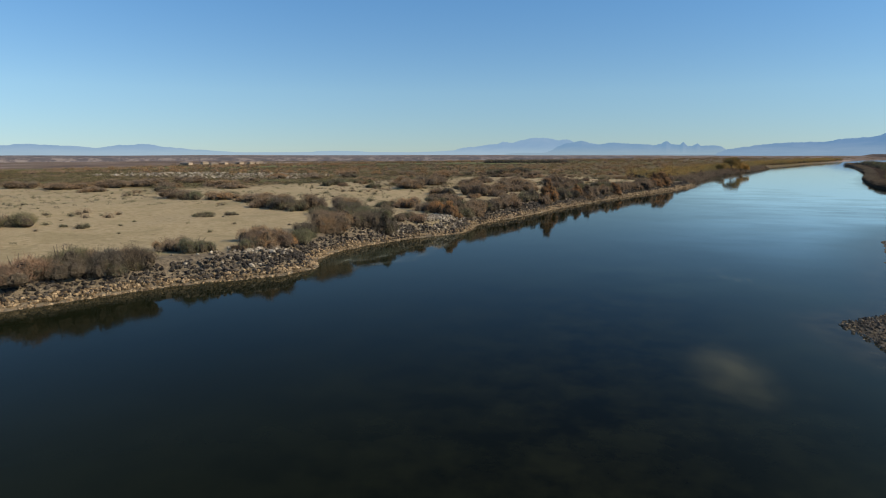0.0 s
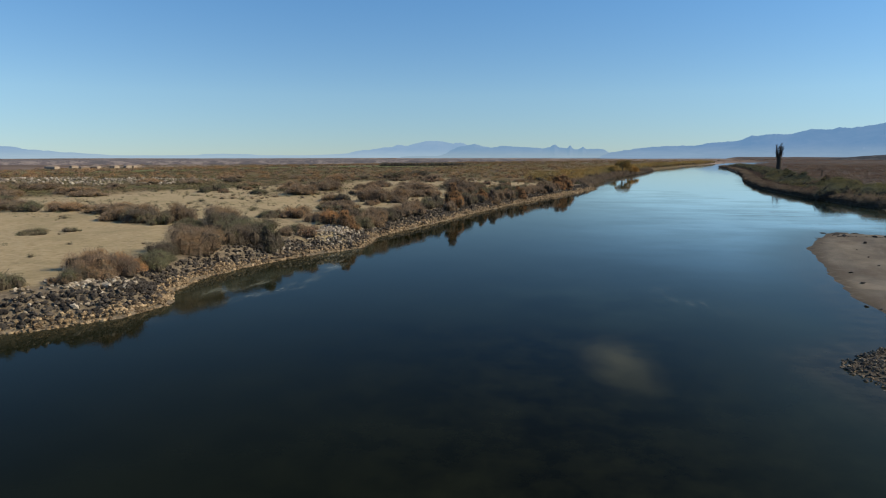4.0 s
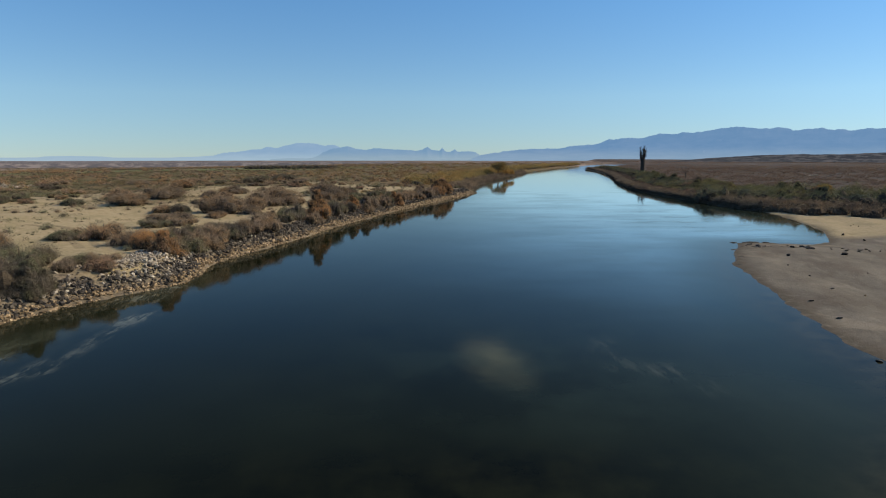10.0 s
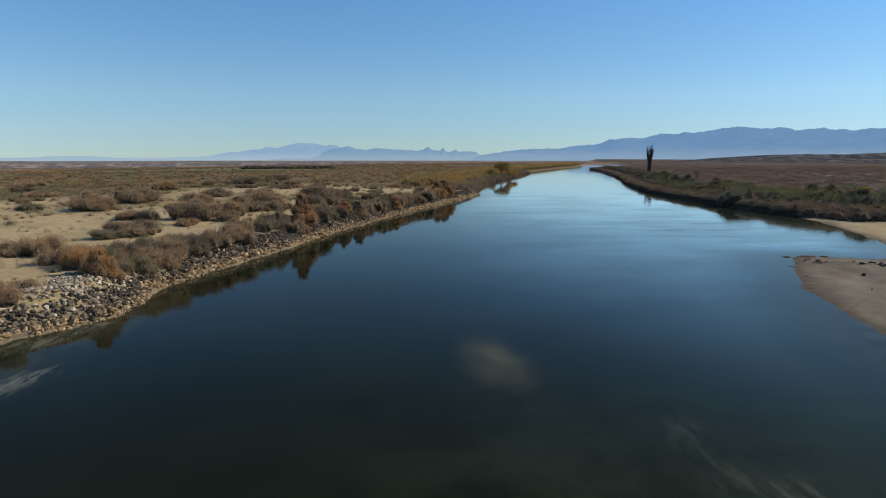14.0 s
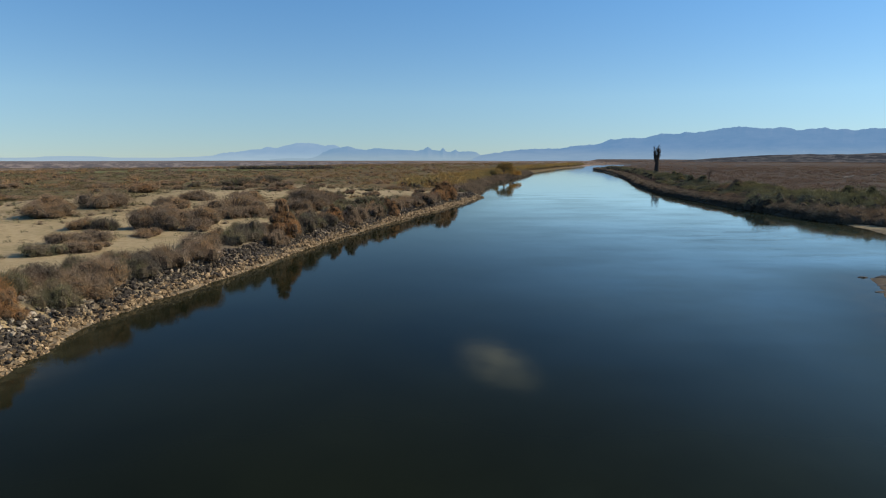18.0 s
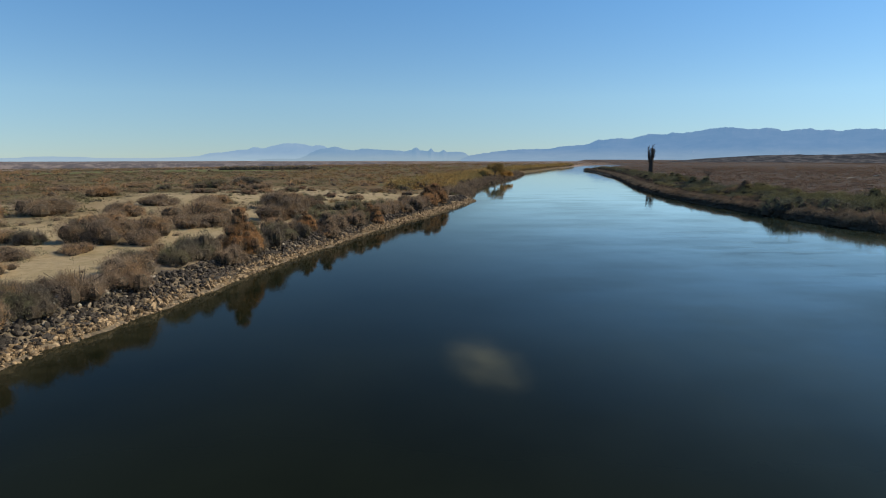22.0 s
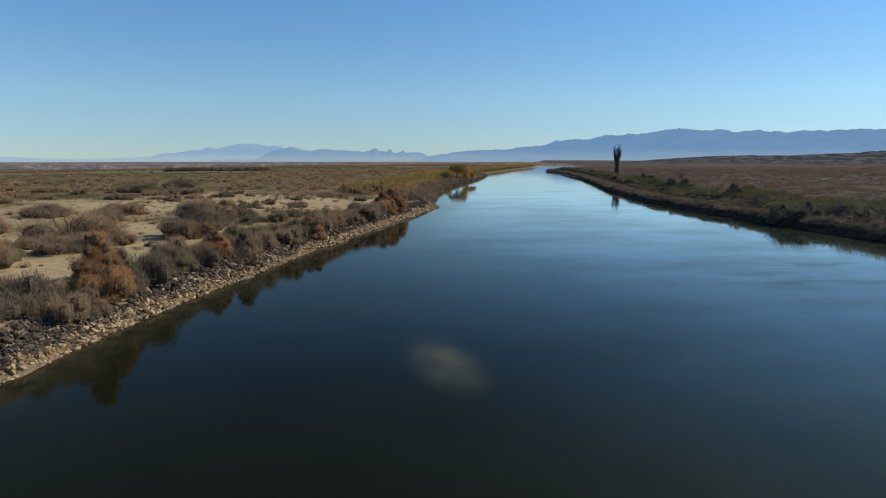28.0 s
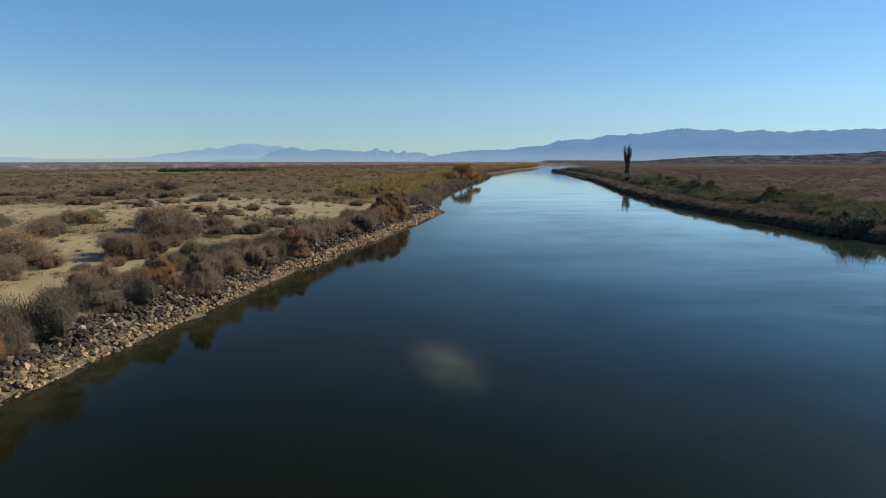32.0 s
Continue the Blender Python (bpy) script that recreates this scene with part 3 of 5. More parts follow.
def bush_mesh(seed, blade_count, lobes, upright, coarse=1.0, dense=0.64):
    """A rounded bush, one metre in radius and one metre high, of fine upward twigs."""
    rng = np.random.RandomState(seed)
    # reeds and willows: blades sit high, the dark core paints the shaded sides
    p, d = crown_points(rng, blade_count, lobes, *((0.5, 0.35) if dense > 0.65 else (0.2, -0.15)))
    way = d * 0.6 + rng.normal(size=d.shape) * 0.6 + np.array((0, 0, upright))
    way /= np.linalg.norm(way, axis=1)[:, None]
    p[:, 2] = np.maximum(p[:, 2], 0.02)
    long_ones = rng.rand(blade_count) < 0.16
    p[long_ones] *= rng.uniform(0.9, 1.16, (long_ones.sum(), 1))
    length = coarse * rng.uniform(0.035, 0.1, blade_count) * np.where(long_ones, 2.6, 1.0)
    v, f = blades(rng, p, way, length, coarse * rng.uniform(0.007, 0.016, blade_count) * np.where(long_ones, 0.6, 1.0))
    # solid cores whose dark colour stands for shade deep in the crown
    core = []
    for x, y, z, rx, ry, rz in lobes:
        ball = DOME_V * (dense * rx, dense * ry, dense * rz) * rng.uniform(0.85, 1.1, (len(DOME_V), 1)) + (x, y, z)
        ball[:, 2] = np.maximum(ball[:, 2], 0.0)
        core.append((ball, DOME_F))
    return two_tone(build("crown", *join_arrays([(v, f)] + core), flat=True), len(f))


def stems_mesh(seed, count=9):
    rng = np.random.RandomState(seed)
    out = []
    for _ in range(count):
        a, lean = rng.uniform(0, 6.28), rng.uniform(0.2, 0.75)
        pts = [(0.12 * np.cos(a) * rng.rand(), 0.12 * np.sin(a) * rng.rand(), -0.05)]
        for k in (0.35, 0.7, 1.0):
            pts.append((lean * k * np.cos(a + 0.2 * rng.randn()), lean * k * np.sin(a + 0.2 * rng.randn()), 0.78 * k * (1.1 - 0.4 * lean)))
        out.append(tube(pts, (0.022, 0.017, 0.011, 0.004), 4))
    return build("stems", *join_arrays(out))


def random_lobes(rng, n):
    out = [(0, 0, 0.1, 0.55, 0.55, 0.5)]
    for _ in range(n):
        a, r = rng.uniform(0, 6.28), rng.uniform(0.25, 0.72)
        s = rng.uniform(0.22, 0.42)
        out.append((r * np.cos(a), r * np.sin(a), rng.uniform(0.02, 0.5) * (1.15 - 0.6 * r), s, s, s * rng.uniform(0.8, 1.3)))
    return out


BUSH_KINDS = 7
CROWNS, STEMS = {}, []
lobe_rng = np.random.RandomState(3)
LOBES = [random_lobes(lobe_rng, lobe_rng.randint(9, 14)) for _ in range(BUSH_KINDS)]
BLADES = {"huge": (24000, 0.7), "large": (13000, 0.95), "small": (2400, 2.0)}


def crown_mesh(tone, k, size):
    """The crown of one tone, shape and fineness, made once."""
    if (tone, k, size) not in CROWNS:
        count, coarse = BLADES[size]
        me = bush_mesh(100 + k, count, LOBES[k], 0.35 if tone in "gw" else 0.5, coarse, 0.70 if tone in "hw" else 0.64)
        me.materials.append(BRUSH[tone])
        # core colour imitates shade inside the crown, darkest for reeds and willows
        me.materials.append(SHADE_DARK if tone in "hw" else SHADE_CORE)
        CROWNS[tone, k, size] = me
    return CROWNS[tone, k, size]


for k in range(3):
    me = stems_mesh(40 + k)
    me.materials.append(BARK)
    STEMS.append(me)
BUSH_WORDS = {
    "b": "leafless grey-brown tamarisk bush on the sandy bank",
    "d": "dark dense brown bush above the stone bank",
    "g": "low olive-green desert shrub on pale sand",
    "o": "rust-orange autumn tamarisk bush above the stone bank",
    "r": "reddish-brown twiggy bush at the bank's edge",
    "h": "hummock of dry tan reeds leaning over the water",
    "w": "olive-gold willow bush on the reed bank",
}
bush_rng = np.random.RandomState(17)


def bush(x, y, r, h, tone, group="bushes on the bank", sink=0.05):
    k = bush_rng.randint(BUSH_KINDS)
    z = land_z(x, y) - sink
    name, kind = {"h": ("reed_hummock", "reeds"), "w": ("willow", "willow bush")}.get(tone, ("bush", "bush"))
    root = empty(name, pose(x, y, z, 0, 0, bush_rng.uniform(0, 360)), BUSH_WORDS[tone], kind, group)
    size = "huge" if r > 2.7 else "large" if r > 1.0 else "small"
    tall = max(0.0, h - 1.25 * r)
    low = h - tall
    for ob in (part("crown", crown_mesh(tone, k, size), None, root), part("woody_base", STEMS[k % 3], None, root)):
        ob.scale = (r * bush_rng.uniform(1.0, 1.15), r * bush_rng.uniform(0.9, 1.1), low)
    if tall > 0.3:
        for n, (ox, oy, reach, wide) in enumerate(((0.34, 0.1, 0.56, 0.86), (-0.32, 0.18, 0.6, 0.84), (0.0, -0.3, 0.68, 0.8), (0.22, 0.1, 0.76, 0.72), (-0.18, -0.08, 0.83, 0.66), (0.08, 0.05, 0.93, 0.54), (0.0, 0.0, 1.04, 0.4))):
            top = part("upper_crown", crown_mesh(tone, (k + 2 + n) % BUSH_KINDS, size), None, root)
            high = wide * r * 1.25
            top.location, top.scale = (ox * r, oy * r, h * reach - high * 0.95), (wide * r, wide * r, high)
    return root


# ---- mountains ----
def lattice_noise(x, y, seed):
    """Smooth value noise, -1 to 1, one cell a unit."""
    rng = np.random.RandomState(seed)
    table = rng.uniform(-1, 1, (256, 256))
    xi, yi = np.floor(x).astype(int), np.floor(y).astype(int)
    u, w = x - xi, y - yi
    u, w = u * u * (3 - 2 * u), w * w * (3 - 2 * w)
    a, b = table[yi % 256, xi % 256], table[yi % 256, (xi + 1) % 256]
    c, d = table[(yi + 1) % 256, xi % 256], table[(yi + 1) % 256, (xi + 1) % 256]
    return (a + (b - a) * u) * (1 - w) + (c + (d - c) * u) * w


def ridge(name, label, profile, dist, depth, material, seed, rough, base=-15.0):
    """A mountain range at about dist metres: profile gives (degrees clockwise from +Y, degrees above the horizon)."""
    az = np.arange(profile[0][0], profile[-1][0], 0.05)
    top = np.interp(az, [p[0] for p in profile], [p[1] for p in profile])
    jag = sum(lattice_noise(az * 1.3 * 2.0 ** k, np.full_like(az, 3.7 * k), seed + k) / 1.7 ** k for k in range(6))
    height = np.maximum(dist * np.tan(np.radians(top + rough * jag * np.clip(top / 0.6, 0.1, 1))) + 10, 2.0)
    steps = 26
    kk = np.linspace(0, 1, steps + 1)
    AZ, K = np.meshgrid(az, kk)
    gully = np.zeros_like(AZ)
    for k in range(5):
        f = 0.9 * 2.0 ** k
        lean = 1.6 * lattice_noise(AZ * 0.35 + 7, K * 0.8, seed + 50)
        n = lattice_noise(AZ * f + (0.9 + lean) * K * (1 + 0.6 * k), K * 6.5 * 1.9 ** k + 5, seed + 20 + k)
        gully += (1 - 2 * np.abs(n)) / 1.75 ** k
    free = np.sin(np.pi * np.clip(K, 0, 1)) ** 0.7
    rise = K ** 1.5
    calm = np.maximum(dist * np.tan(np.radians(top)) + 10, 2.0)[None]
    calm = calm + (height[None] - calm) * K ** 8
    Z = calm * np.clip(rise + 0.035 * gully * free * (0.35 + K), -0.02, 1.02 + 0.0 * K) + base * (K == 0)
    Z = np.where(K == 1, height[None], np.minimum(Z, calm * (0.35 + 0.66 * K)))
    R = dist - depth * (1 - K) + 0.025 * depth * gully * free
    v = np.stack([R * np.sin(np.radians(AZ)), R * np.cos(np.radians(AZ)) + 50, Z], 2)
    back = np.stack([(dist + 120) * np.sin(np.radians(az)), (dist + 120) * np.cos(np.radians(az)) + 50, np.full_like(az, base)], 1)
    v = np.concatenate([v.reshape(-1, 3), back])
    n = len(az)
    i = np.arange((steps + 1) * (n - 1))
    a = (i // (n - 1)) * n + i % (n - 1)
    me = build(name, v, np.stack([a, a + 1, a + n + 1, a + n], 1))
    me.materials.append(material)
    return tagged(new(name, me), label, "mountains", kind="structure")


def bearing(px, py):
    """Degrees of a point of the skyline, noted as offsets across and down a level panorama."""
    return (math.degrees(math.atan((px - 784) / 1134)) + 1.96, math.degrees(math.atan((281.5 - py) / 1134 * math.cos(math.atan((px - 784) / 1134)))))


FAR_SKYLINE = [bearing(*p) for p in ((-200, 281), (0, 281.2), (70, 280.6), (85, 279), (130, 278.4), (185, 279.4), (205, 281), (300, 281), (350, 279.5), (380, 277), (400, 272), (450, 267), (474, 263), (490, 264), (520, 258), (550, 254),
                                     (572, 258), (600, 262), (640, 268), (700, 274), (760, 279), (800, 281))]
FRONT_SKYLINE = [bearing(*p) for p in ((480, 281.5), (500, 279), (520, 277.5), (545, 278), (570, 272), (590, 266), (617, 262), (635, 266), (650, 266), (670, 264), (700, 267), (720, 267.5), (735, 270), (749, 267), (757, 262),
                                       (764, 267), (778, 270), (783, 264), (788, 269), (797, 270), (805, 266), (810, 270), (832, 270), (842, 272), (850, 277), (880, 281))]
RIGHT_SKYLINE = [bearing(*p) for p in ((835, 281), (852, 276), (880, 272), (920, 267), (960, 266), (1000, 263), (1040, 258), (1060, 256), (1075, 250),
                                       (1100, 246), (1130, 246), (1160, 241), (1190, 240), (1250, 234), (1280, 230), (1310, 227), (1340, 230),
                                       (1370, 229), (1400, 232), (1440, 231), (1480, 230), (1500, 235), (1530, 232), (1568, 229), (1750, 224), (2300, 226))]
LEFT_SKYLINE = [(-75, 0.44), (-63, 0.67), (-53, 0.55), (-51.5, 0.63), (-49.5, 0.52), (-47, 0.37), (-45.5, 0.55), (-44, 0.7), (-42.5, 0.55), (-40.5, 0.3),
                (-37.5, 0.11), (-35, -0.1), (-33, -0.2)]
# the blue of these ranges is mostly painted haze, over grey-brown rock
ROCK_FAR = mountain_material("far_range_haze_glow", (0.10, 0.10, 0.12), (0.28, 0.25, 0.24), (0.225, 0.355, 0.51), 0.86, (0.31, 0.43, 0.53), 60)
ROCK_FRONT = mountain_material("front_range_haze_glow", (0.08, 0.08, 0.10), (0.24, 0.21, 0.2), (0.175, 0.305, 0.46), 0.84, (0.26, 0.37, 0.46), 60)
ROCK_NEAR = mountain_material("near_range_haze_glow", (0.05, 0.05, 0.06), (0.24, 0.21, 0.19), (0.135, 0.265, 0.455), 0.8, (0.22, 0.34, 0.48), 90)
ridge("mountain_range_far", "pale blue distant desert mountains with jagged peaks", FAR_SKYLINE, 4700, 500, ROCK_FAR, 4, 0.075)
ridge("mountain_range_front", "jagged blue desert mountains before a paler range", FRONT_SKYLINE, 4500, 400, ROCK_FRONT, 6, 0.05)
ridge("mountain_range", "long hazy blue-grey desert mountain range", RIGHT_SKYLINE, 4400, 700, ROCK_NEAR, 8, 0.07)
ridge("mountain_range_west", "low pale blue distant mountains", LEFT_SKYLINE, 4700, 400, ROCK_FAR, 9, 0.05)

# ---- bushes, one by one ----
ON_SAND = [(-68.5, 52.2, 3.2, 2.0, "g"), (-59.8, 54.0, 0.9, 0.8, "g"), (-62.9, 54.1, 0.6, 0.5, "g"), (-74.7, 89.2, 2.6, 1.9, "g"),
           (-56.1, 69.6, 2.0, 0.9, "g"), (-53.8, 72.7, 1.0, 0.7, "g"), (-68.7, 91.2, 3.1, 2.0, "b"), (-62.1, 89.7, 3.4, 2.2, "b"),
           (-55.8, 88.3, 3.6, 2.3, "b"), (-49.4, 86.2, 2.7, 2.0, "b"), (-76.1, 140.1, 2.3, 1.9, "g"), (-40.5, 95.5, 2.7, 1.2, "g"),
           (-32.7, 95.4, 2.8, 2.4, "b"), (-60.4, 151.5, 3.9, 2.9, "b"), (-53.2, 151.5, 5.2, 3.4, "b"), (-64.7, 193.4, 4.2, 3.0, "b")]
ON_FLAT = [(-30.7, 146.0, 5.2, 3.6, "b"), (-32.8, 109.1, 2.1, 1.6, "b"), (-34.6, 126.5, 3.6, 3.2, "b"), (-31.1, 130.8, 3.1, 2.8, "b"),
           (-27.7, 141.1, 2.9, 2.5, "b"), (-36.3, 178.7, 3.2, 2.4, "b"), (-23.8, 170.4, 4.6, 3.6, "b"), (-40.2, 93.6, 1.5, 1.5, "g"),
           (-45.2, 172.0, 3.6, 2.6, "b"), (-34.9, 163.5, 3.4, 2.7, "b"), (-25.5, 146.2, 1.6, 1.5, "b"), (-57.6, 246.7, 6.2, 3.4, "d"),
           (-43.0, 232.6, 4.2, 2.7, "b"), (-21.0, 161.9, 3.4, 3.8, "b"), (-21.5, 150.4, 2.0, 1.9, "b"), (-79.8, 249.3, 4.9, 2.4, "b"),
           (-16.6, 166.4, 2.3, 1.4, "g"), (-12.4, 174.2, 2.5, 1.5, "g"), (-31.8, 147.8, 3.0, 1.4, "g")]
# along the riprap: metres along +Y, metres in from the water, radius, height, tone
ON_BANK = [(25, 4.6, 2.0, 2.4, "b"), (28, 7.0, 2.0, 2.4, "g"), (29.5, 4.5, 1.4, 1.8, "g"), (32.0, 4.6, 2.2, 2.5, "r"), (34.8, 5.0, 2.3, 2.8, "d"), (36.8, 4.2, 1.9, 2.7, "d"),
           (38.8, 4.2, 1.6, 2.4, "d"), (45.5, 12.0, 1.5, 2.1, "b"), (51.5, 6.0, 2.0, 2.5, "r"), (53.5, 5.2, 1.4, 2.0, "o"), (56, 4.0, 1.5, 1.9, "g"), (58.5, 4.2, 1.3, 1.7, "g"),
           (62.5, 4.6, 2.5, 3.4, "b"), (65.0, 5.6, 2.0, 3.0, "r"), (68.7, 5.0, 1.7, 2.5, "d"), (70.6, 3.6, 1.4, 2.6, "d"), (71.4, 5.2, 1.7, 2.5, "d"), (73.5, 10.4, 1.9, 2.6, "g"),
           (76.8, 5.2, 1.2, 1.5, "r"), (85.0, 4.6, 1.3, 2.4, "o"), (87.8, 6.2, 1.8, 2.8, "o"), (90.5, 9.6, 1.9, 2.3, "b"), (89.4, 3.6, 1.5, 2.0, "g"), (91.8, 3.4, 1.8, 2.5, "b")]
ON_WEST = [(-134, 106, 4.6, 2.2, "b"), (-122, 107, 5.6, 2.1, "b"), (-120, 116, 6.2, 2.5, "b"), (-114, 124, 6.2, 2.5, "b"), (-116, 138, 5.6, 2.2, "b"),
           (-104, 118, 4.2, 2.0, "b"), (-98, 128, 4.6, 2.2, "b"), (-90, 122, 3.6, 1.8, "b"), (-96, 108, 3.0, 1.5, "g"), (-108, 100, 3.2, 1.6, "b")]
ON_FLAT_2 = [(-56, 83, 2.5, 2.4, "b"), (-52, 82, 2.6, 2.6, "d"), (-49, 81, 2.2, 2.2, "g"), (-47, 84, 2.6, 3.0, "b"), (-45, 88, 2.3, 2.5, "b"), (-80, 92, 4.0, 2.0, "b"),
             (-103, 148, 3.7, 1.8, "b"), (-112, 173, 5.0, 2.2, "b"), (-100, 175, 5.4, 2.2, "b"), (-94, 188, 4.0, 2.0, "d"), (-111, 218, 5.6, 2.2, "b"),
             (-81, 173, 3.7, 1.8, "b"), (-84, 217, 5.0, 2.1, "b"), (-54, 264, 6.0, 3.2, "d"), (-52, 136, 4.4, 3.0, "b"), (-39, 139, 2.5, 2.6, "b")]
ON_FLAT_3 = [(-32, 143, 2.1, 2.0, "b"), (-20, 152, 3.6, 3.2, "b"), (-37, 117, 2.6, 1.6, "b"), (-36, 107, 2.3, 1.6, "g"), (-33, 120, 2.0, 1.3, "b"),
             (-29, 126, 2.7, 2.0, "b"), (-43, 126, 2.4, 1.7, "b"), (-42, 84, 2.6, 2.6, "b"), (-39, 80, 2.8, 2.8, "d"), (-37, 76, 2.6, 2.4, "d"), (-34, 77, 2.3, 2.2, "g"), (-43, 78, 2.0, 1.8, "g"), (-41, 152, 3.0, 2.3, "b"), (-47, 160, 2.8, 2.0, "b"), (-27, 180, 3.2, 2.4, "b")]
ON_BANK_2 = [(95, 3.4, 1.8, 2.6, "b"), (98, 3.6, 1.5, 2.4, "d"), (102, 3.6, 2.0, 2.6, "b"), (105.5, 3.4, 1.6, 2.3, "b"), (107.5, 4.4, 1.9, 2.3, "b"),
             (113, 4.4, 1.5, 2.3, "g"), (116, 4.6, 1.6, 2.2, "g"), (118.3, 5.0, 1.9, 2.8, "d"), (121.8, 3.1, 1.6, 4.6, "o"), (117.2, 2.7, 1.5, 2.5, "b"), (119.6, 2.4, 0.9, 1.8, "b"), (124.5, 3.6, 1.6, 2.8, "d"),
             (127, 3.4, 1.9, 3.1, "d"), (131.5, 3.6, 1.2, 1.9, "g"), (134.5, 3.2, 1.4, 2.4, "d"), (138.2, 4.2, 1.1, 2.4, "o"), (140, 2.6, 1.5, 2.8, "b")]
ON_BANK_3 = [(145, 3.2, 1.6, 2.5, "b"), (149.5, 3.0, 1.7, 2.5, "b"), (153, 2.9, 1.5, 2.6, "d"), (157.5, 3.8, 0.9, 2.2, "o"), (155.6, 1.9, 1.2, 2.7, "o"), (161, 3.2, 1.8, 2.5, "b"),
             (165, 3.2, 1.7, 2.4, "b"), (170, 3.0, 2.0, 2.9, "b"), (176, 3.0, 2.0, 2.8, "b"), (182, 3.2, 1.8, 3.0, "r"), (187, 3.4, 1.9, 3.6, "o"),
             (192, 4.0, 2.2, 4.0, "o"), (199, 5.0, 2.4, 3.2, "b"), (205, 6.0, 2.4, 3.0, "r")]
BANK_XY = np.array(LEFT_BANK + LEFT_FAR, float)


def bank_x(y):
    return float(np.interp(y, BANK_XY[:, 1], BANK_XY[:, 0]))


for x, y, r, h, tone in ON_SAND + ON_FLAT + ON_FLAT_2 + ON_FLAT_3 + ON_WEST:
    if y > 92 and abs(x - track_x(y)) < r + 1.4:
        x = float(track_x(y)) - r - 1.4
    bush(x, y, r, h, tone, "bushes on the sand")
for y, back, r, h, tone in ON_BANK + ON_BANK_2 + ON_BANK_3:
    bush(bank_x(y) - (back - (1.45 if y < 94 else 0.7)), y, r * 1.2, h, tone, "bushes along the stone bank", 0.25)


# ---- stone ----
def icosahedron():
    g = (1 + 5 ** 0.5) / 2
    v = [(-1, g, 0), (1, g, 0), (-1, -g, 0), (1, -g, 0), (0, -1, g), (0, 1, g), (0, -1, -g), (0, 1, -g), (g, 0, -1), (g, 0, 1), (-g, 0, -1), (-g, 0, 1)]
    bm = bmesh.new()
    for p in v:
        bm.verts.new(p)
    hull = bmesh.ops.convex_hull(bm, input=bm.verts[:])
    bm.verts.index_update()
    f = np.array([[q.index for q in face.verts] for face in bm.faces])
    vv = np.array([p.co for p in bm.verts])
    bm.free()
    return vv / np.linalg.norm(vv[0]), f


ICO_V, ICO_F = icosahedron()
rock_rng = np.random.RandomState(23)
ROCK_SHAPES = ICO_V[None] * rock_rng.uniform(0.5, 1.2, (24, 12, 1)) * rock_rng.uniform(0.55, 1.1, (24, 1, 3))


def turns(rng, n):
    """n random rotations."""
    q = rng.normal(size=(n, 4))
    q /= np.linalg.norm(q, axis=1)[:, None]
    a, b, c, d = q.T
    return np.stack([np.stack([1 - 2 * (c * c + d * d), 2 * (b * c - a * d), 2 * (b * d + a * c)], 1),
                     np.stack([2 * (b * c + a * d), 1 - 2 * (b * b + d * d), 2 * (c * d - a * b)], 1),
                     np.stack([2 * (b * d - a * c), 2 * (c * d + a * b), 1 - 2 * (b * b + c * c)], 1)], 1)


def rocks_mesh(name, rng, x, y, size, sink=0.25):
    """Many angular stones of the given sizes lying on the ground, as one mesh."""
    n = len(x)
    z = land(x, y)[0]
    shape = ROCK_SHAPES[rng.randint(len(ROCK_SHAPES), size=n)]
    v = np.einsum("nij,nkj->nki", turns(rng, n), shape) * (size * 0.5)[:, None, None]
    v[:, :, 2] *= 0.8
    v += np.stack([x, y, z + size * (0.4 - sink)], 1)[:, None]
    f = ICO_F[None] + 12 * np.arange(n)[:, None, None]
    return build(name, v.reshape(-1, 3), f.reshape(-1, 3), flat=True)


def along_bank(rng, n, y0, y1, d0, d1):
    """Points between two distances in from the water along the bank at -X."""
    y = rng.uniform(y0, y1, n)
    k = np.interp(y, BANK_XY[:, 1], np.arange(len(BANK_XY)))
    i = np.clip(k.astype(int), 0, len(BANK_XY) - 2)
    p = BANK_XY[i] + (BANK_XY[i + 1] - BANK_XY[i]) * (k - i)[:, None]
    w = BANK_XY[i + 1] - BANK_XY[i]
    w /= np.linalg.norm(w, axis=1)[:, None]
    d = rng.uniform(d0, d1, n)
    return p[:, 0] - w[:, 1] * d, p[:, 1] + w[:, 0] * d, d


riprap = empty("riprap", pose(0, 0, 0), "loose riprap of tan and dark stones along the river bank", "riprap")
rr = np.random.RandomState(51)


def stones(name, n, y0, y1, d0, d1, s0, s1, material, label, keep=None):
    x, y, d = along_bank(rr, n, y0, y1, d0, d1)
    size = s0 + (s1 - s0) * rr.rand(n) ** 2.2
    if keep is not None:
        k = keep(x, y, d)
        x, y, size = x[k], y[k], size[k]
    ob = part(name, rocks_mesh(name, rr, x, y, size), material, riprap, label)
    ob["kind"] = "stuff"
    return ob


def dark_zone(x, y, d):
    return (d < 2.7 + 0.7 * wave_noise(x, y, 3, 41)) & ~((y > 60) & (y < 71) & (d > 1.6) & (rr.rand(len(y)) < 0.6)) & ~((y > 75) & (y < 91) & (d > 2.1) & (rr.rand(len(y)) < 0.85))


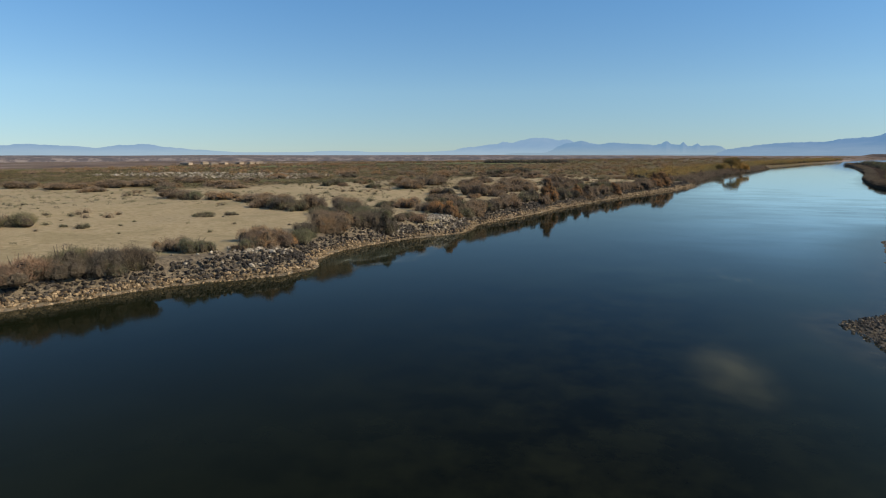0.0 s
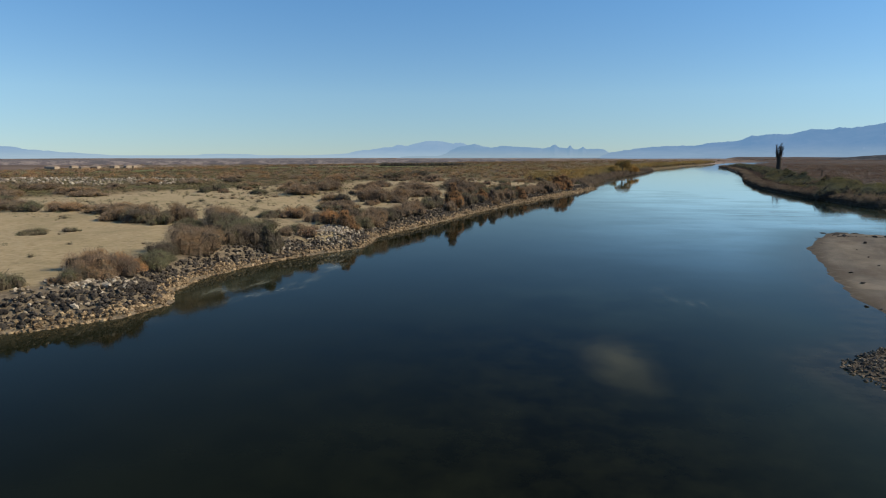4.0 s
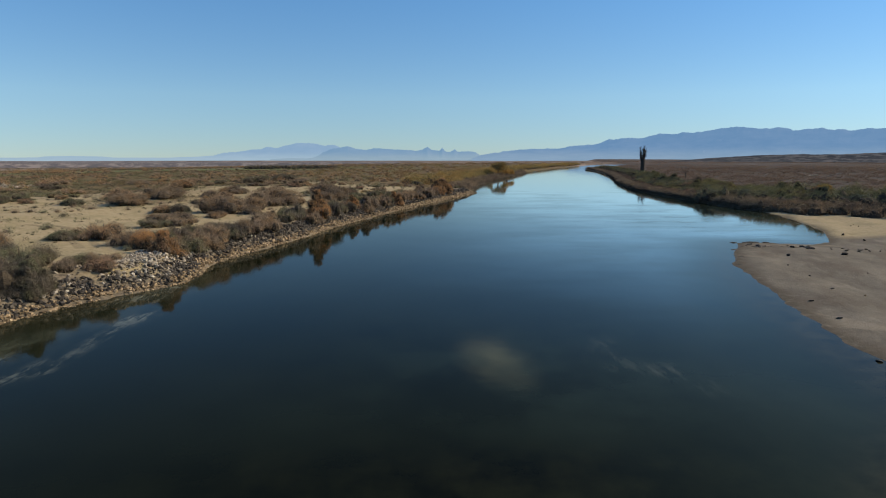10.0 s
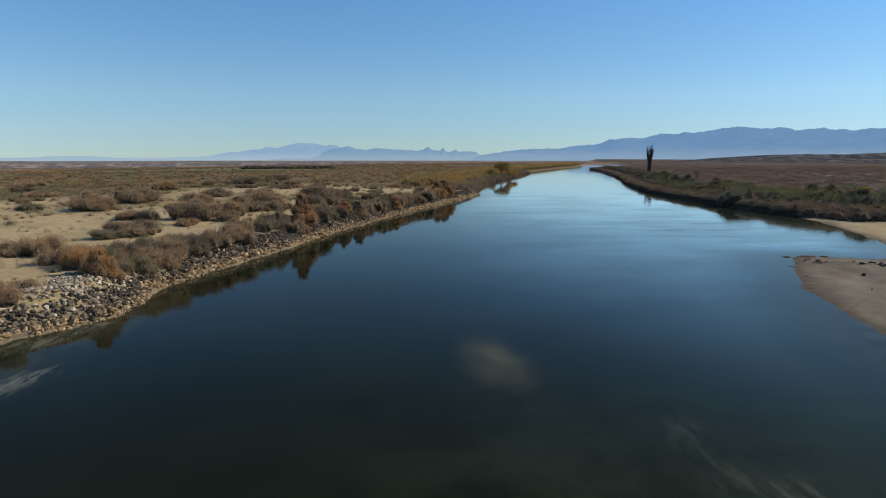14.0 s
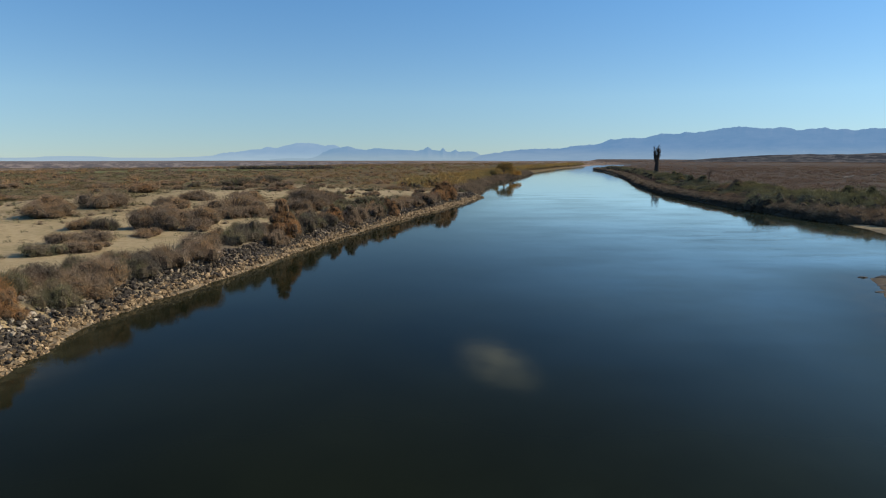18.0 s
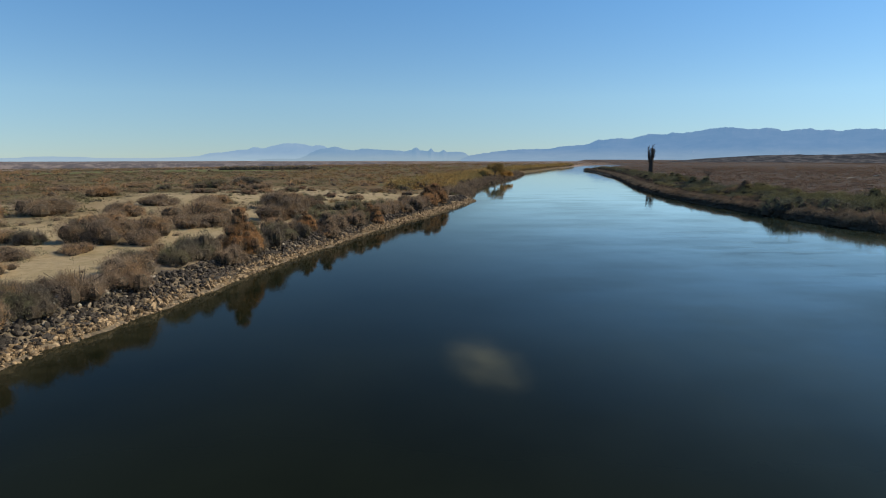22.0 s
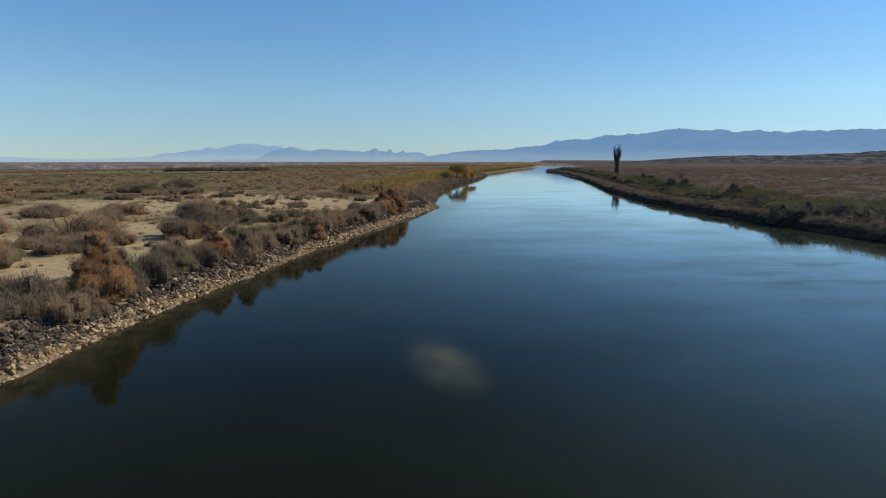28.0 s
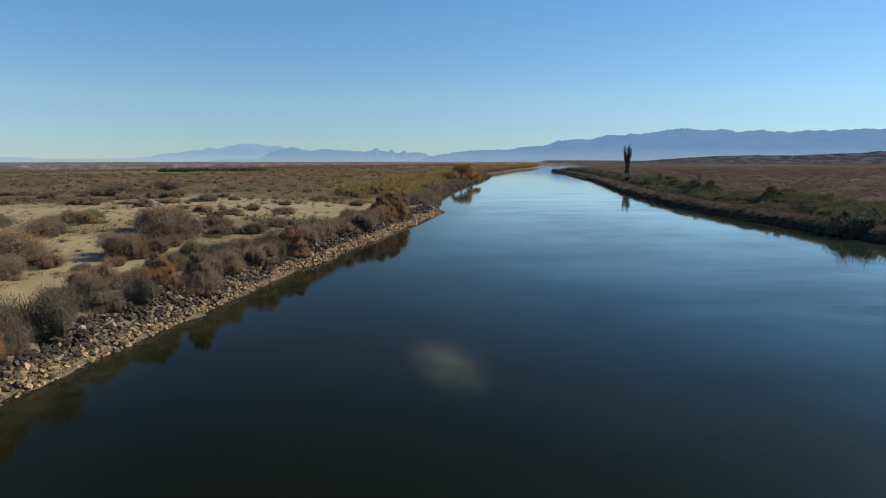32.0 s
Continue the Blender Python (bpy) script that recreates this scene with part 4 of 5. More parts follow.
stones("tan_riprap", 13000, 20, 152, -0.4, 0.75, 0.1, 0.5, ROCK_TAN, "sunlit tan stones at the waterline")
stones("tan_riprap", 2600, 152, 215, -0.5, 0.9, 0.25, 0.7, ROCK_TAN, "sunlit tan stones at the waterline")
stones("dark_riprap", 16500, 20, 152, 0.25, 3.5, 0.11, 0.62, ROCK_DARK, "dark basalt stones on the slope", dark_zone)
stones("dark_riprap", 3200, 152, 213, 0.7, 3.2, 0.25, 0.8, ROCK_DARK, "dark basalt stones on the slope", dark_zone)
stones("pale_riprap", 2600, 20, 205, 1.1, 4.6, 0.2, 0.75, ROCK_PALE, "pale grey rubble higher on the slope",
       lambda x, y, d: wave_noise(x, y, 6, 43) + 0.3 * rr.randn(len(y)) > 0.2)
stones("pale_rubble", 1900, 74, 92, 1.0, 5.6, 0.1, 0.62, ROCK_PALE, "bright broken rubble on the bare slope")
stones("tan_rubble", 500, 44, 54, 2.2, 6.5, 0.15, 0.55, ROCK_PALE, "pale rubble on the bare slope")

STONE_MESHES = []
for k in range(10):
    me = build("stone", ROCK_SHAPES[k] * 0.5, ICO_F, flat=True)
    me.materials.append(ROCK_TAN if k % 10 < 7 else ROCK_DARK)
    STONE_MESHES.append(me)
sx, sy, sd = along_bank(rr, 290, 101, 138, -0.35, 1.7)
sz = land(sx, sy)[0]
for x, y, z, d in zip(sx, sy, sz, sd):
    s = rr.uniform(0.28, 0.66)
    ob = part("stone", STONE_MESHES[rr.randint(7) if d < 0.95 else 7 + rr.randint(3)], None, riprap)
    ob.matrix_basis = pose(x, y, z + 0.12 * s, rr.uniform(0, 360), rr.uniform(0, 360), rr.uniform(0, 360)) @ Matrix.Diagonal((s, s, s * 0.9, 1))

# a pale flat boulder where the riprap ends
slab_me = build("boulder", ROCK_SHAPES[4] * 0.5, ICO_F, flat=True)
slab_me.materials.append(ROCK_PALE)
slab = new("boulder", slab_me)
slab.matrix_basis = pose(10.4, 226.5, land_z(10.4, 226.5) + 0.25, 0, 0, 35) @ Matrix.Diagonal((4.2, 2.4, 1.0, 1))
tagged(slab, "pale flat boulder at the end of the riprap", "boulder")

# the rubble spit at +X
nx = 46000
qx, qy = rr.uniform(11, 42, nx), rr.uniform(26, 54, nx)
qd, ql = river_distance(qx, qy)
keep = (qd > -0.3) & (qd < 17 + 4 * wave_noise(qx, qy, 5, 48)) & (qy + 0.35 * (qx - 19) < 51.8 + 2.0 * wave_noise(qx, qy, 3, 47) + 1.6 * rr.randn(nx)) & (~ql)
spit_size = 0.07 + 0.24 * rr.rand(nx) ** 3
spit = empty("rubble_spit", pose(0, 0, 0), "low spit of brown cobbles and gravel in the river", "stones")
for name, lo, hi, mat in (("brown_cobbles", 0.0, 0.62, ROCK_COBBLE), ("dark_cobbles", 0.62, 0.82, ROCK_DARK), ("tan_cobbles", 0.82, 1.0, ROCK_TAN)):
    k = keep & (np.linspace(0, 1, nx) >= lo) & (np.linspace(0, 1, nx) < hi)
    ob = part(name, rocks_mesh(name, rr, qx[k], qy[k], spit_size[k]), mat, spit)
    ob["kind"] = "stuff"

# clods and stones lying on the bar
for k in range(64):
    x, y = rr.uniform(24, 75), rr.uniform(56, 135)
    if bar_mask(np.array(x), np.array(y)) < 0.9 or river_distance(np.array([x]), np.array([y]))[0][0] < 1.0:
        continue
    s = 0.22 + 0.75 * rr.rand() ** 3
    ob = new("stone", STONE_MESHES[7 + rr.randint(3)] if rr.rand() < 0.75 else STONE_MESHES[rr.randint(7)])
    ob.matrix_basis = pose(x, y, land_z(x, y) + 0.12 * s, rr.uniform(0, 360), rr.uniform(0, 360), 0) @ Matrix.Diagonal((s, s * 0.8, s * 0.7, 1))
    tagged(ob, "dark stone lying on the flat sand bar", "stone", "stones on the sand bar")


# dark stones and drift lying singly on the bar
for x, y, s in ((43.8, 86.8, 1.1), (45.2, 87.3, 0.8), (46.4, 88.6, 0.6), (47.6, 89.2, 1.2), (49.2, 90.0, 0.9), (54, 97.6, 1.0), (23.1, 52.9, 0.9), (24.2, 53.8, 0.6), (20.6, 50.9, 0.8), (36.3, 70.4, 0.7),
                (23.3, 59.5, 0.75), (24.1, 60.2, 0.45), (23.2, 65.4, 0.5), (19.9, 57.1, 0.5), (20.4, 56.2, 0.35), (42.5, 85.6, 0.9), (24.4, 70.3, 0.45), (30.0, 79.5, 0.4), (31.5, 62.0, 0.55), (28.4, 74.0, 0.4)):
    ob = new("stone", STONE_MESHES[7 + rr.randint(3)])
    ob.matrix_basis = pose(x, y, land_z(x, y) + 0.1 * s, rr.uniform(-25, 25), rr.uniform(-25, 25), rr.uniform(0, 360)) @ Matrix.Diagonal((s * 1.25, s * 0.8, s * 0.55, 1))
    tagged(ob, "dark stone lying on the flat sand bar", "stone", "stones on the sand bar")
# mud islets off the bar's point
for x, y, w, h in ((36.6, 102.6, 3.4, 0.8), (34.6, 102.5, 2.4, 0.6), (38.6, 102.6, 2.6, 0.5), (33.8, 98.9, 2.4, 0.7), (32.2, 96.6, 1.8, 0.6), (33.0, 95.4, 2.2, 0.6), (30.3, 91.6, 1.4, 0.6), (27.4, 86.4, 1.2, 0.6)):
    ob = new("mud_islet", STONE_MESHES[7 + rr.randint(3)])
    ob.matrix_basis = pose(x, y, 0.0, 0, 0, rr.uniform(-8, 8)) @ Matrix.Diagonal((w, h * 1.6, 0.28, 1))
    tagged(ob, "low wet islet of dark mud in the shallows", "mud bank", "mud islets off the sand bar")
# broken mud along the crest of the bar
for k in range(58):
    f = rr.rand()
    x = np.interp(f, [0, 0.2, 0.5, 1.0], [34.6, 36.6, 41.5, 52.0]) + rr.normal() * 0.7
    y = np.interp(f, [0, 0.2, 0.5, 1.0], [101.4, 98.6, 93.5, 92.5]) + rr.normal() * 1.3
    if river_distance(np.array([x]), np.array([y]))[0][0] < 0.2:
        continue
    s = 0.25 + 0.7 * rr.rand() ** 2.5
    ob = new("mud_clod", STONE_MESHES[7 + rr.randint(3)])
    ob.matrix_basis = pose(x, y, land_z(x, y) + 0.04 * s, rr.uniform(-20, 20), rr.uniform(-20, 20), rr.uniform(0, 360)) @ Matrix.Diagonal((s, s * 1.3, s * 0.45, 1))
    tagged(ob, "flat dark clod of broken mud on the bar", "clod", "mud clods on the sand bar")


# ---- brush that nobody could count ----
def clumps_mesh(name, rng, x, y, r, h, count, length, width, upright=0.9, z=None, core=0.6, rise=0.0):
    """Domes of narrow blades on the ground: length and width are shares of each dome's size."""
    n = len(x)
    z = land(x, y)[0] if z is None else z
    d = rng.normal(size=(n, count, 3))
    d[..., 2] = np.abs(d[..., 2]) + rise
    d /= np.linalg.norm(d, axis=2)[..., None]
    k = rng.uniform(0.25, 1.0, (n, count, 1)) ** 0.5
    size = np.stack([r, r, h], 1)[:, None]
    lump = 1 + 0.25 * np.sin(4 * np.arctan2(d[..., 1:2], d[..., :1]) + rng.uniform(0, 6.28, (n, 1, 1)))
    p = d * k * size * lump * 0.82 + np.stack([x, y, z - 0.05], 1)[:, None]
    way = d * 0.7 + rng.normal(size=d.shape) * 0.4 + np.array((0, 0, upright))
    way /= np.linalg.norm(way, axis=2)[..., None]
    s = np.sqrt(r * h)[:, None]
    ln = (s * rng.uniform(0.5, 1.3, (n, count)) * length).ravel()
    wd = (s * rng.uniform(0.6, 1.4, (n, count)) * width).ravel()
    v, f = blades(rng, p.reshape(-1, 3), way.reshape(-1, 3), ln, wd)
    # a dark core in each dome imitates the shade between its blades
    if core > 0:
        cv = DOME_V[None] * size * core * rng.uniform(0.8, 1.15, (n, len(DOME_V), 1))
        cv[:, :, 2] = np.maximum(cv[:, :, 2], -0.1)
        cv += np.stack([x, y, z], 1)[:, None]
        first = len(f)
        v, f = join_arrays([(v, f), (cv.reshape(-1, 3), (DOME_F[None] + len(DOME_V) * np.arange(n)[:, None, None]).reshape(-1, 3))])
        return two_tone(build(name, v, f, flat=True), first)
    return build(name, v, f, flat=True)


def stuff(name, me, material, label, category, inner=SHADE_CORE):
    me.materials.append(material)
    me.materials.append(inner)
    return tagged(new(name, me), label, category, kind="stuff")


sr = np.random.RandomState(77)


def along_right(rng, n, y0, y1, d0, d1, power=1.0):
    """Points in from the water along the bank at +X, from y0 to y1."""
    line = np.array(RIGHT_FAR[::-1], float)
    line = line[line[:, 1] > 147]
    y = y0 + (y1 - y0) * rng.rand(n) ** power
    x = np.interp(y, line[:, 1], line[:, 0])
    return x + rng.uniform(d0, d1, n), y


# reeds at the foot of the bank, then the willow belt, at +X
# raised blades read as lit tops, their dark cores as painted shade below
x, y = along_right(sr, 520, 148, 620, 1.0, 3.8, 1.5)
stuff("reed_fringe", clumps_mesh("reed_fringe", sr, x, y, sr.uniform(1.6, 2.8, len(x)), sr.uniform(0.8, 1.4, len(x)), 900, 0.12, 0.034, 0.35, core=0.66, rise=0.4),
      REED, "dry brown reeds overhanging the river's edge", "reeds", SHADE_DARK)
# a strip of dark blades added to paint the shade under the overhanging reeds
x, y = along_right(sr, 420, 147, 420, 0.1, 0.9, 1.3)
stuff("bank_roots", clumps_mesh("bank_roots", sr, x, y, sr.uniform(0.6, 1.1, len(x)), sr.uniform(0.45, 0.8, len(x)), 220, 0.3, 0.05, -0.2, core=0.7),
      SHADE_DARK, "dark blades painting the shade under the reeds along the waterline", "roots")
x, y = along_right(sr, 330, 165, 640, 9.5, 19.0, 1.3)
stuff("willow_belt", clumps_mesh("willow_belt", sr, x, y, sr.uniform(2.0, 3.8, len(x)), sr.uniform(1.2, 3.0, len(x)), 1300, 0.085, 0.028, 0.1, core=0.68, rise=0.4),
      WILLOW, "olive-green willow thicket along the far bank", "bushes", SHADE_DARK)
for k in range(58):
    x, y = along_right(sr, 1, 148, 300, 1.3, 3.0, 1.5)
    r = sr.uniform(1.6, 2.6)
    bush(float(x[0]), float(y[0]), r, r * sr.uniform(0.5, 0.75), "h", "reed hummocks on the far bank", 0.1)
for near, wide, lo, hi, count in ((8.0, 11, 1.4, 2.6, 46), (11.5, 19, 2.2, 4.3, 64)):
    for k in range(count):
        x, y = along_right(sr, 1, 150, 310, near, wide, 1.4)
        r = sr.uniform(2.1, 3.8)
        bush(float(x[0]), float(y[0]), r, sr.uniform(lo, hi), "w" if sr.rand() < 0.8 else "r", "willows on the far bank", 0.15)
x, y = along_right(sr, 420, 150, 620, 4.0, 8.0, 1.6)
stuff("low_grass", clumps_mesh("low_grass", sr, x, y, sr.uniform(0.8, 1.5, len(x)), sr.uniform(0.5, 1.1, len(x)), 45, 0.6, 0.09, 1.3),
      FLATS, "low dark grass between reeds and willows", "grass")
f = sr.rand(70)
x, y = np.interp(f, [0, 0.5, 1], [62.5, 66.0, 70.0]) + np.abs(sr.randn(70)) * 1.0, np.interp(f, [0, 0.5, 1], [151.0, 147.5, 139.5]) + np.abs(sr.randn(70)) * 1.6
stuff("inlet_reeds", clumps_mesh("inlet_reeds", sr, x, y, sr.uniform(1.4, 2.4, 70), sr.uniform(1.1, 1.9, 70), 800, 0.13, 0.028, 0.35, core=0.55),
      REED, "dry brown reeds round the head of the inlet", "reeds")
# brush behind the sand bar
n = 2300
x, y = sr.uniform(56, 150, n), sr.uniform(60, 175, n)
gap = (y - 149) + 1.85 * (x - 64)
k = (gap > -9 + 3 * wave_noise(x, y, 5, 53)) & (gap < 75) & (river_distance(x, y)[0] > 0.2)
x, y, gap = x[k], y[k], gap[k]
front = gap < 13
# dark cores again put the shade low in the brush into its colour
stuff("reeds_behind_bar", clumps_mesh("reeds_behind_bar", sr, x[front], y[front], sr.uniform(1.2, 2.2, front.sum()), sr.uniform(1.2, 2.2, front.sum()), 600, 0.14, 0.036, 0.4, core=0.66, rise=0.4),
      REED, "dry brown reeds behind the sand bar", "reeds", SHADE_DARK)
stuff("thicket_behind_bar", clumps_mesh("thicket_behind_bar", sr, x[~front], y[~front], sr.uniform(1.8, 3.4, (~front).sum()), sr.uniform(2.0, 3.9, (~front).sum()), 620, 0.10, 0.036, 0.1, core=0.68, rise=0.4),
      WILLOW, "olive-green thicket behind the sand bar", "bushes", SHADE_DARK)


def plain(name, n, x0, x1, y0, y1, test, material, label, r, h, blade_count, near=150.0, core=0.0):
    """Low brush over a wide plain, thinner and coarser with distance."""
    u = sr.rand(n)
    y = y0 * (y1 / y0) ** u
    x = x0 + (x1 - x0) * sr.rand(n)
    x = np.interp(y, [y0, y1], [0.45, 1.0]) * (x - 20) + 20
    d, left = river_distance(x, y)
    k = test(x, y, d, left)
    x, y = x[k], y[k]
    grow = 1 + 0.9 * smooth(np.hypot(x, y - 50), near, 900)
    q = len(x)
    me = clumps_mesh(name, sr, x, y, sr.uniform(*r, q) * grow * 1.25, sr.uniform(*h, q) * (0.75 + 0.25 * grow), blade_count, 0.2, 0.1, 0.25, core=core)
    return stuff(name, me, material, label, "brush")


plain("brown_brush_flats", 11000, 20, 900, 130, 1500, lambda x, y, d, left: (~left) & (d > 20) & ((y - 149) + 1.85 * (x - 64) > 50),
      FLATS, "wide flats of leafless reddish-brown brush", (1.5, 3.4), (0.4, 1.15), 60, core=0.3)
def rusty_side(x, y):
    return np.degrees(np.arctan2(x, y - 50)) + 6 * wave_noise(x, y, 50, 45) > -9


plain("floodplain_scrub", 15000, -900, 330, 112, 1500,
      lambda x, y, d, left: left & (d > 5) & (scrub_mask(x, y, d, left) > 0.45) & (track_mask(x, y) < 0.2) & rusty_side(x, y),
      LEFT_BRUSH, "rusty brown scrub over the floodplain", (1.1, 2.8), (0.35, 1.1), 52, core=0.22)
plain("olive_scrub", 15000, -900, 330, 112, 1500,
      lambda x, y, d, left: left & (d > 5) & (scrub_mask(x, y, d, left) > 0.45) & (track_mask(x, y) < 0.2) & ~rusty_side(x, y) & (field_mask(x, y, d) < 0.4),
      OLIVE_BRUSH, "olive scrub over the floodplain", (1.1, 2.8), (0.35, 1.1), 52, core=0.22)
plain("floodplain_bushes", 750, -900, 330, 180, 1200,
      lambda x, y, d, left: left & (d > 8) & (scrub_mask(x, y, d, left) > 0.55) & (track_mask(x, y) < 0.1),
      BRUSH["r"], "scattered taller reddish-brown bushes over the floodplain", (1.4, 2.8), (1.0, 2.0), 90, core=0.35)

plain("rusty_bushes", 800, -700, 330, 190, 1000,
      lambda x, y, d, left: left & (d > 6) & (scrub_mask(x, y, d, left) > 0.45) & (track_mask(x, y) < 0.1) & (wave_noise(x, y, 60, 44) > -0.2),
      BRUSH["o"], "scattered rust-orange bushes over the floodplain", (1.2, 2.8), (1.0, 2.4), 90, core=0.35)

# golden reeds on the low bank past the riprap, at -X
fx, fy, fd = along_bank(sr, 1500, 222, 470, -0.4, 7.0)
stuff("golden_reeds", clumps_mesh("golden_reeds", sr, fx, fy, sr.uniform(0.8, 1.6, 1500), sr.uniform(1.0, 2.0, 1500), 150, 0.28, 0.04, 0.8),
      REED, "golden dry reeds on the low bank", "reeds")
fx, fy, fd = along_bank(sr, 1300, 240, 900, 5.0, 26.0)
stuff("yellow_thicket", clumps_mesh("yellow_thicket", sr, fx, fy, sr.uniform(1.5, 3.0, 1300), sr.uniform(1.8, 3.8, 1300), 190, 0.17, 0.05, 0.3, core=0.5),
      GOLD, "yellowing cottonwood and willow thicket", "bushes")


# ---- trees ----
def tree(name, x, y, height, spread_r, material, label, seed, leaves=5200):
    rng = np.random.RandomState(seed)
    root = empty(name, pose(x, y, land_z(x, y) - 0.1), label, "tree")
    limbs, lobes = [], []
    limbs.append(tube([(0, 0, 0), (0.1, 0.05, height * 0.2), (0.05, 0.2, height * 0.45), (0.2, 0.1, height * 0.7)], (0.28, 0.22, 0.16, 0.07), 7))
    for k in range(9):
        a, z0 = rng.uniform(0, 6.28), height * rng.uniform(0.18, 0.5)
        r, z1 = spread_r * rng.uniform(0.45, 0.8), height * rng.uniform(0.5, 0.88)
        limbs.append(tube([(0.06, 0.06, z0), (r * 0.5 * np.cos(a), r * 0.5 * np.sin(a), (z0 + z1) / 2 + 0.1), (r * np.cos(a), r * np.sin(a), z1)], (0.11, 0.07, 0.02), 5))
        s = rng.uniform(0.3, 0.5) * spread_r
        lobes.append((r * np.cos(a), r * np.sin(a), z1 - s * 0.4, s, s, s * rng.uniform(0.8, 1.1)))
    lobes.append((0, 0, height * 0.62, spread_r * 0.55, spread_r * 0.55, height * 0.3))
    part("trunk", build("trunk", *join_arrays(limbs)), BARK, root, "grey-brown trunk and limbs")
    p, d = crown_points(rng, leaves, lobes)
    p[:, 2] -= rng.rand(leaves) * 0.5
    way = d + rng.normal(size=d.shape)
    way /= np.linalg.norm(way, axis=1)[:, None]
    part("crown", build("crown", *blades(rng, p, way, rng.uniform(0.2, 0.5, leaves), rng.uniform(0.12, 0.3, leaves)), flat=True), material, root)
    return root


tree("cottonwood_tree", 36.0, 353.0, 8.2, 4.6, GOLD, "rounded orange-gold cottonwood tree on the low bank", 61)
tree("cottonwood_tree", 41.5, 360.0, 5.6, 3.6, GOLD, "small yellow cottonwood tree beside a larger one", 62, 3800)
tree("cottonwood_tree", 30.0, 349.0, 4.2, 3.0, GOLD, "small yellow cottonwood tree beside a larger one", 63, 3000)
tree("cottonwood_tree", 77.0, 152.0, 4.6, 2.3, GOLD, "small yellow tree standing in the willow belt", 64, 3000)


def dead_tree(x, y, height, label, seed, twigs, splay=1.0, girth=1.0):
    """A bare trunk with a few broken upright limbs and short stubs."""
    rng = np.random.RandomState(seed)
    root = empty("dead_tree", pose(x, y, land_z(x, y) - 0.2), label, "dead tree")
    k = height / 17.0
    part("trunk", build("trunk", *tube([(0, 0, 0), (0.1, 0, 3 * k), (0.3, 0.1, 6.5 * k), (0.1, 0.1, 9.5 * k)], [girth * k * r for r in (1.7, 1.45, 1.2, 0.9)], 9)), DEAD_BARK, root)
    for j in range(5):
        a = rng.uniform(0, 6.28)
        lean = (-1.9, 0.9, -1.2, 1.7, 0.2)[j] * k * splay
        top = (16.2, 17.0, 12.6, 13.8, 15.4)[j] * k
        pts = [(0.15 * k * np.cos(a), 0.15 * k * np.sin(a), (5.5 + j * 0.7) * k), (lean * 0.75, 0.4 * np.sin(a), 9.8 * k), (lean, 0.6 * np.sin(a), top)]
        part("limb", build("limb", *tube(pts, (0.5 * k * girth, 0.36 * k * girth, 0.1 * k), 7)), DEAD_BARK, root)
    stubs = []
    for _ in range(twigs):
        z, a = rng.uniform(4, 14.5) * k, rng.uniform(0, 6.28)
        r = rng.uniform(0.8, 2.0) * k
        c = rng.choice((-2.2, 2.1)) * k * (z / (14 * k))
        stubs.append(tube([(c * 0.6, 0, z), (c * 0.6 + r * 0.6 * np.cos(a), r * 0.6 * np.sin(a), z + 0.6 * k), (c * 0.6 + r * np.cos(a), r * np.sin(a), z + 1.5 * k)],
                          (0.16 * k, 0.1 * k, 0.03 * k), 5))
    n = twigs * 18
    j = rng.randint(5, size=n)
    lean, top = np.array((-1.9, 0.9, -1.2, 1.7, 0.2))[j] * k * splay, np.array((16.2, 17.0, 12.6, 13.8, 15.4))[j] * k
    f = rng.uniform(0.0, 1.0, n)
    p = np.stack([lean * (0.45 + 0.55 * f), np.zeros(n), 7.5 * k + f * (top - 7.5 * k)], 1) + rng.normal(size=(n, 3)) * 0.38 * k
    w = rng.normal(size=(n, 3)) * 0.6 + np.array((0, 0, 1.0))
    w /= np.linalg.norm(w, axis=1)[:, None]
    stubs.append(blades(rng, p, w, rng.uniform(0.5, 1.4, n) * k, rng.uniform(0.1, 0.25, n) * k))
    part("twigs", build("twigs", *join_arrays(stubs)), DEAD_BARK, root)
    return root


dead_tree(132.0, 416.0, 16.2, "tall dead tree with dark broken upright limbs", 71, 60)
dead_tree(113.0, 306.0, 5.6, "small bare dead snag above the brush", 72, 9, 3.0, 0.35)

# bleached trunks fallen on the brush flats
BLEACHED = bark_material("bleached_wood", (0.26, 0.215, 0.165), (0.40, 0.34, 0.27))
for x, y, ln, turn in ((166, 299, 5.0, 12), (192, 321, 3.4, -5), (152, 311, 2.2, 20)):
    me = build("fallen_log", *tube([(-ln / 2, 0, 0.2), (-ln / 5, 0.25, 0.45), (ln / 5, 0.1, 0.6), (ln / 2, -0.3, 1.0)], (0.22, 0.24, 0.2, 0.1), 8))
    me.materials.append(BLEACHED)
    ob = new("fallen_log", me)
    ob.matrix_basis = pose(x, y, land_z(x, y) + 0.7, 0, 0, turn)
    tagged(ob, "bleached pale trunk fallen on the brown brush", "log", "bleached trunks on the flats")

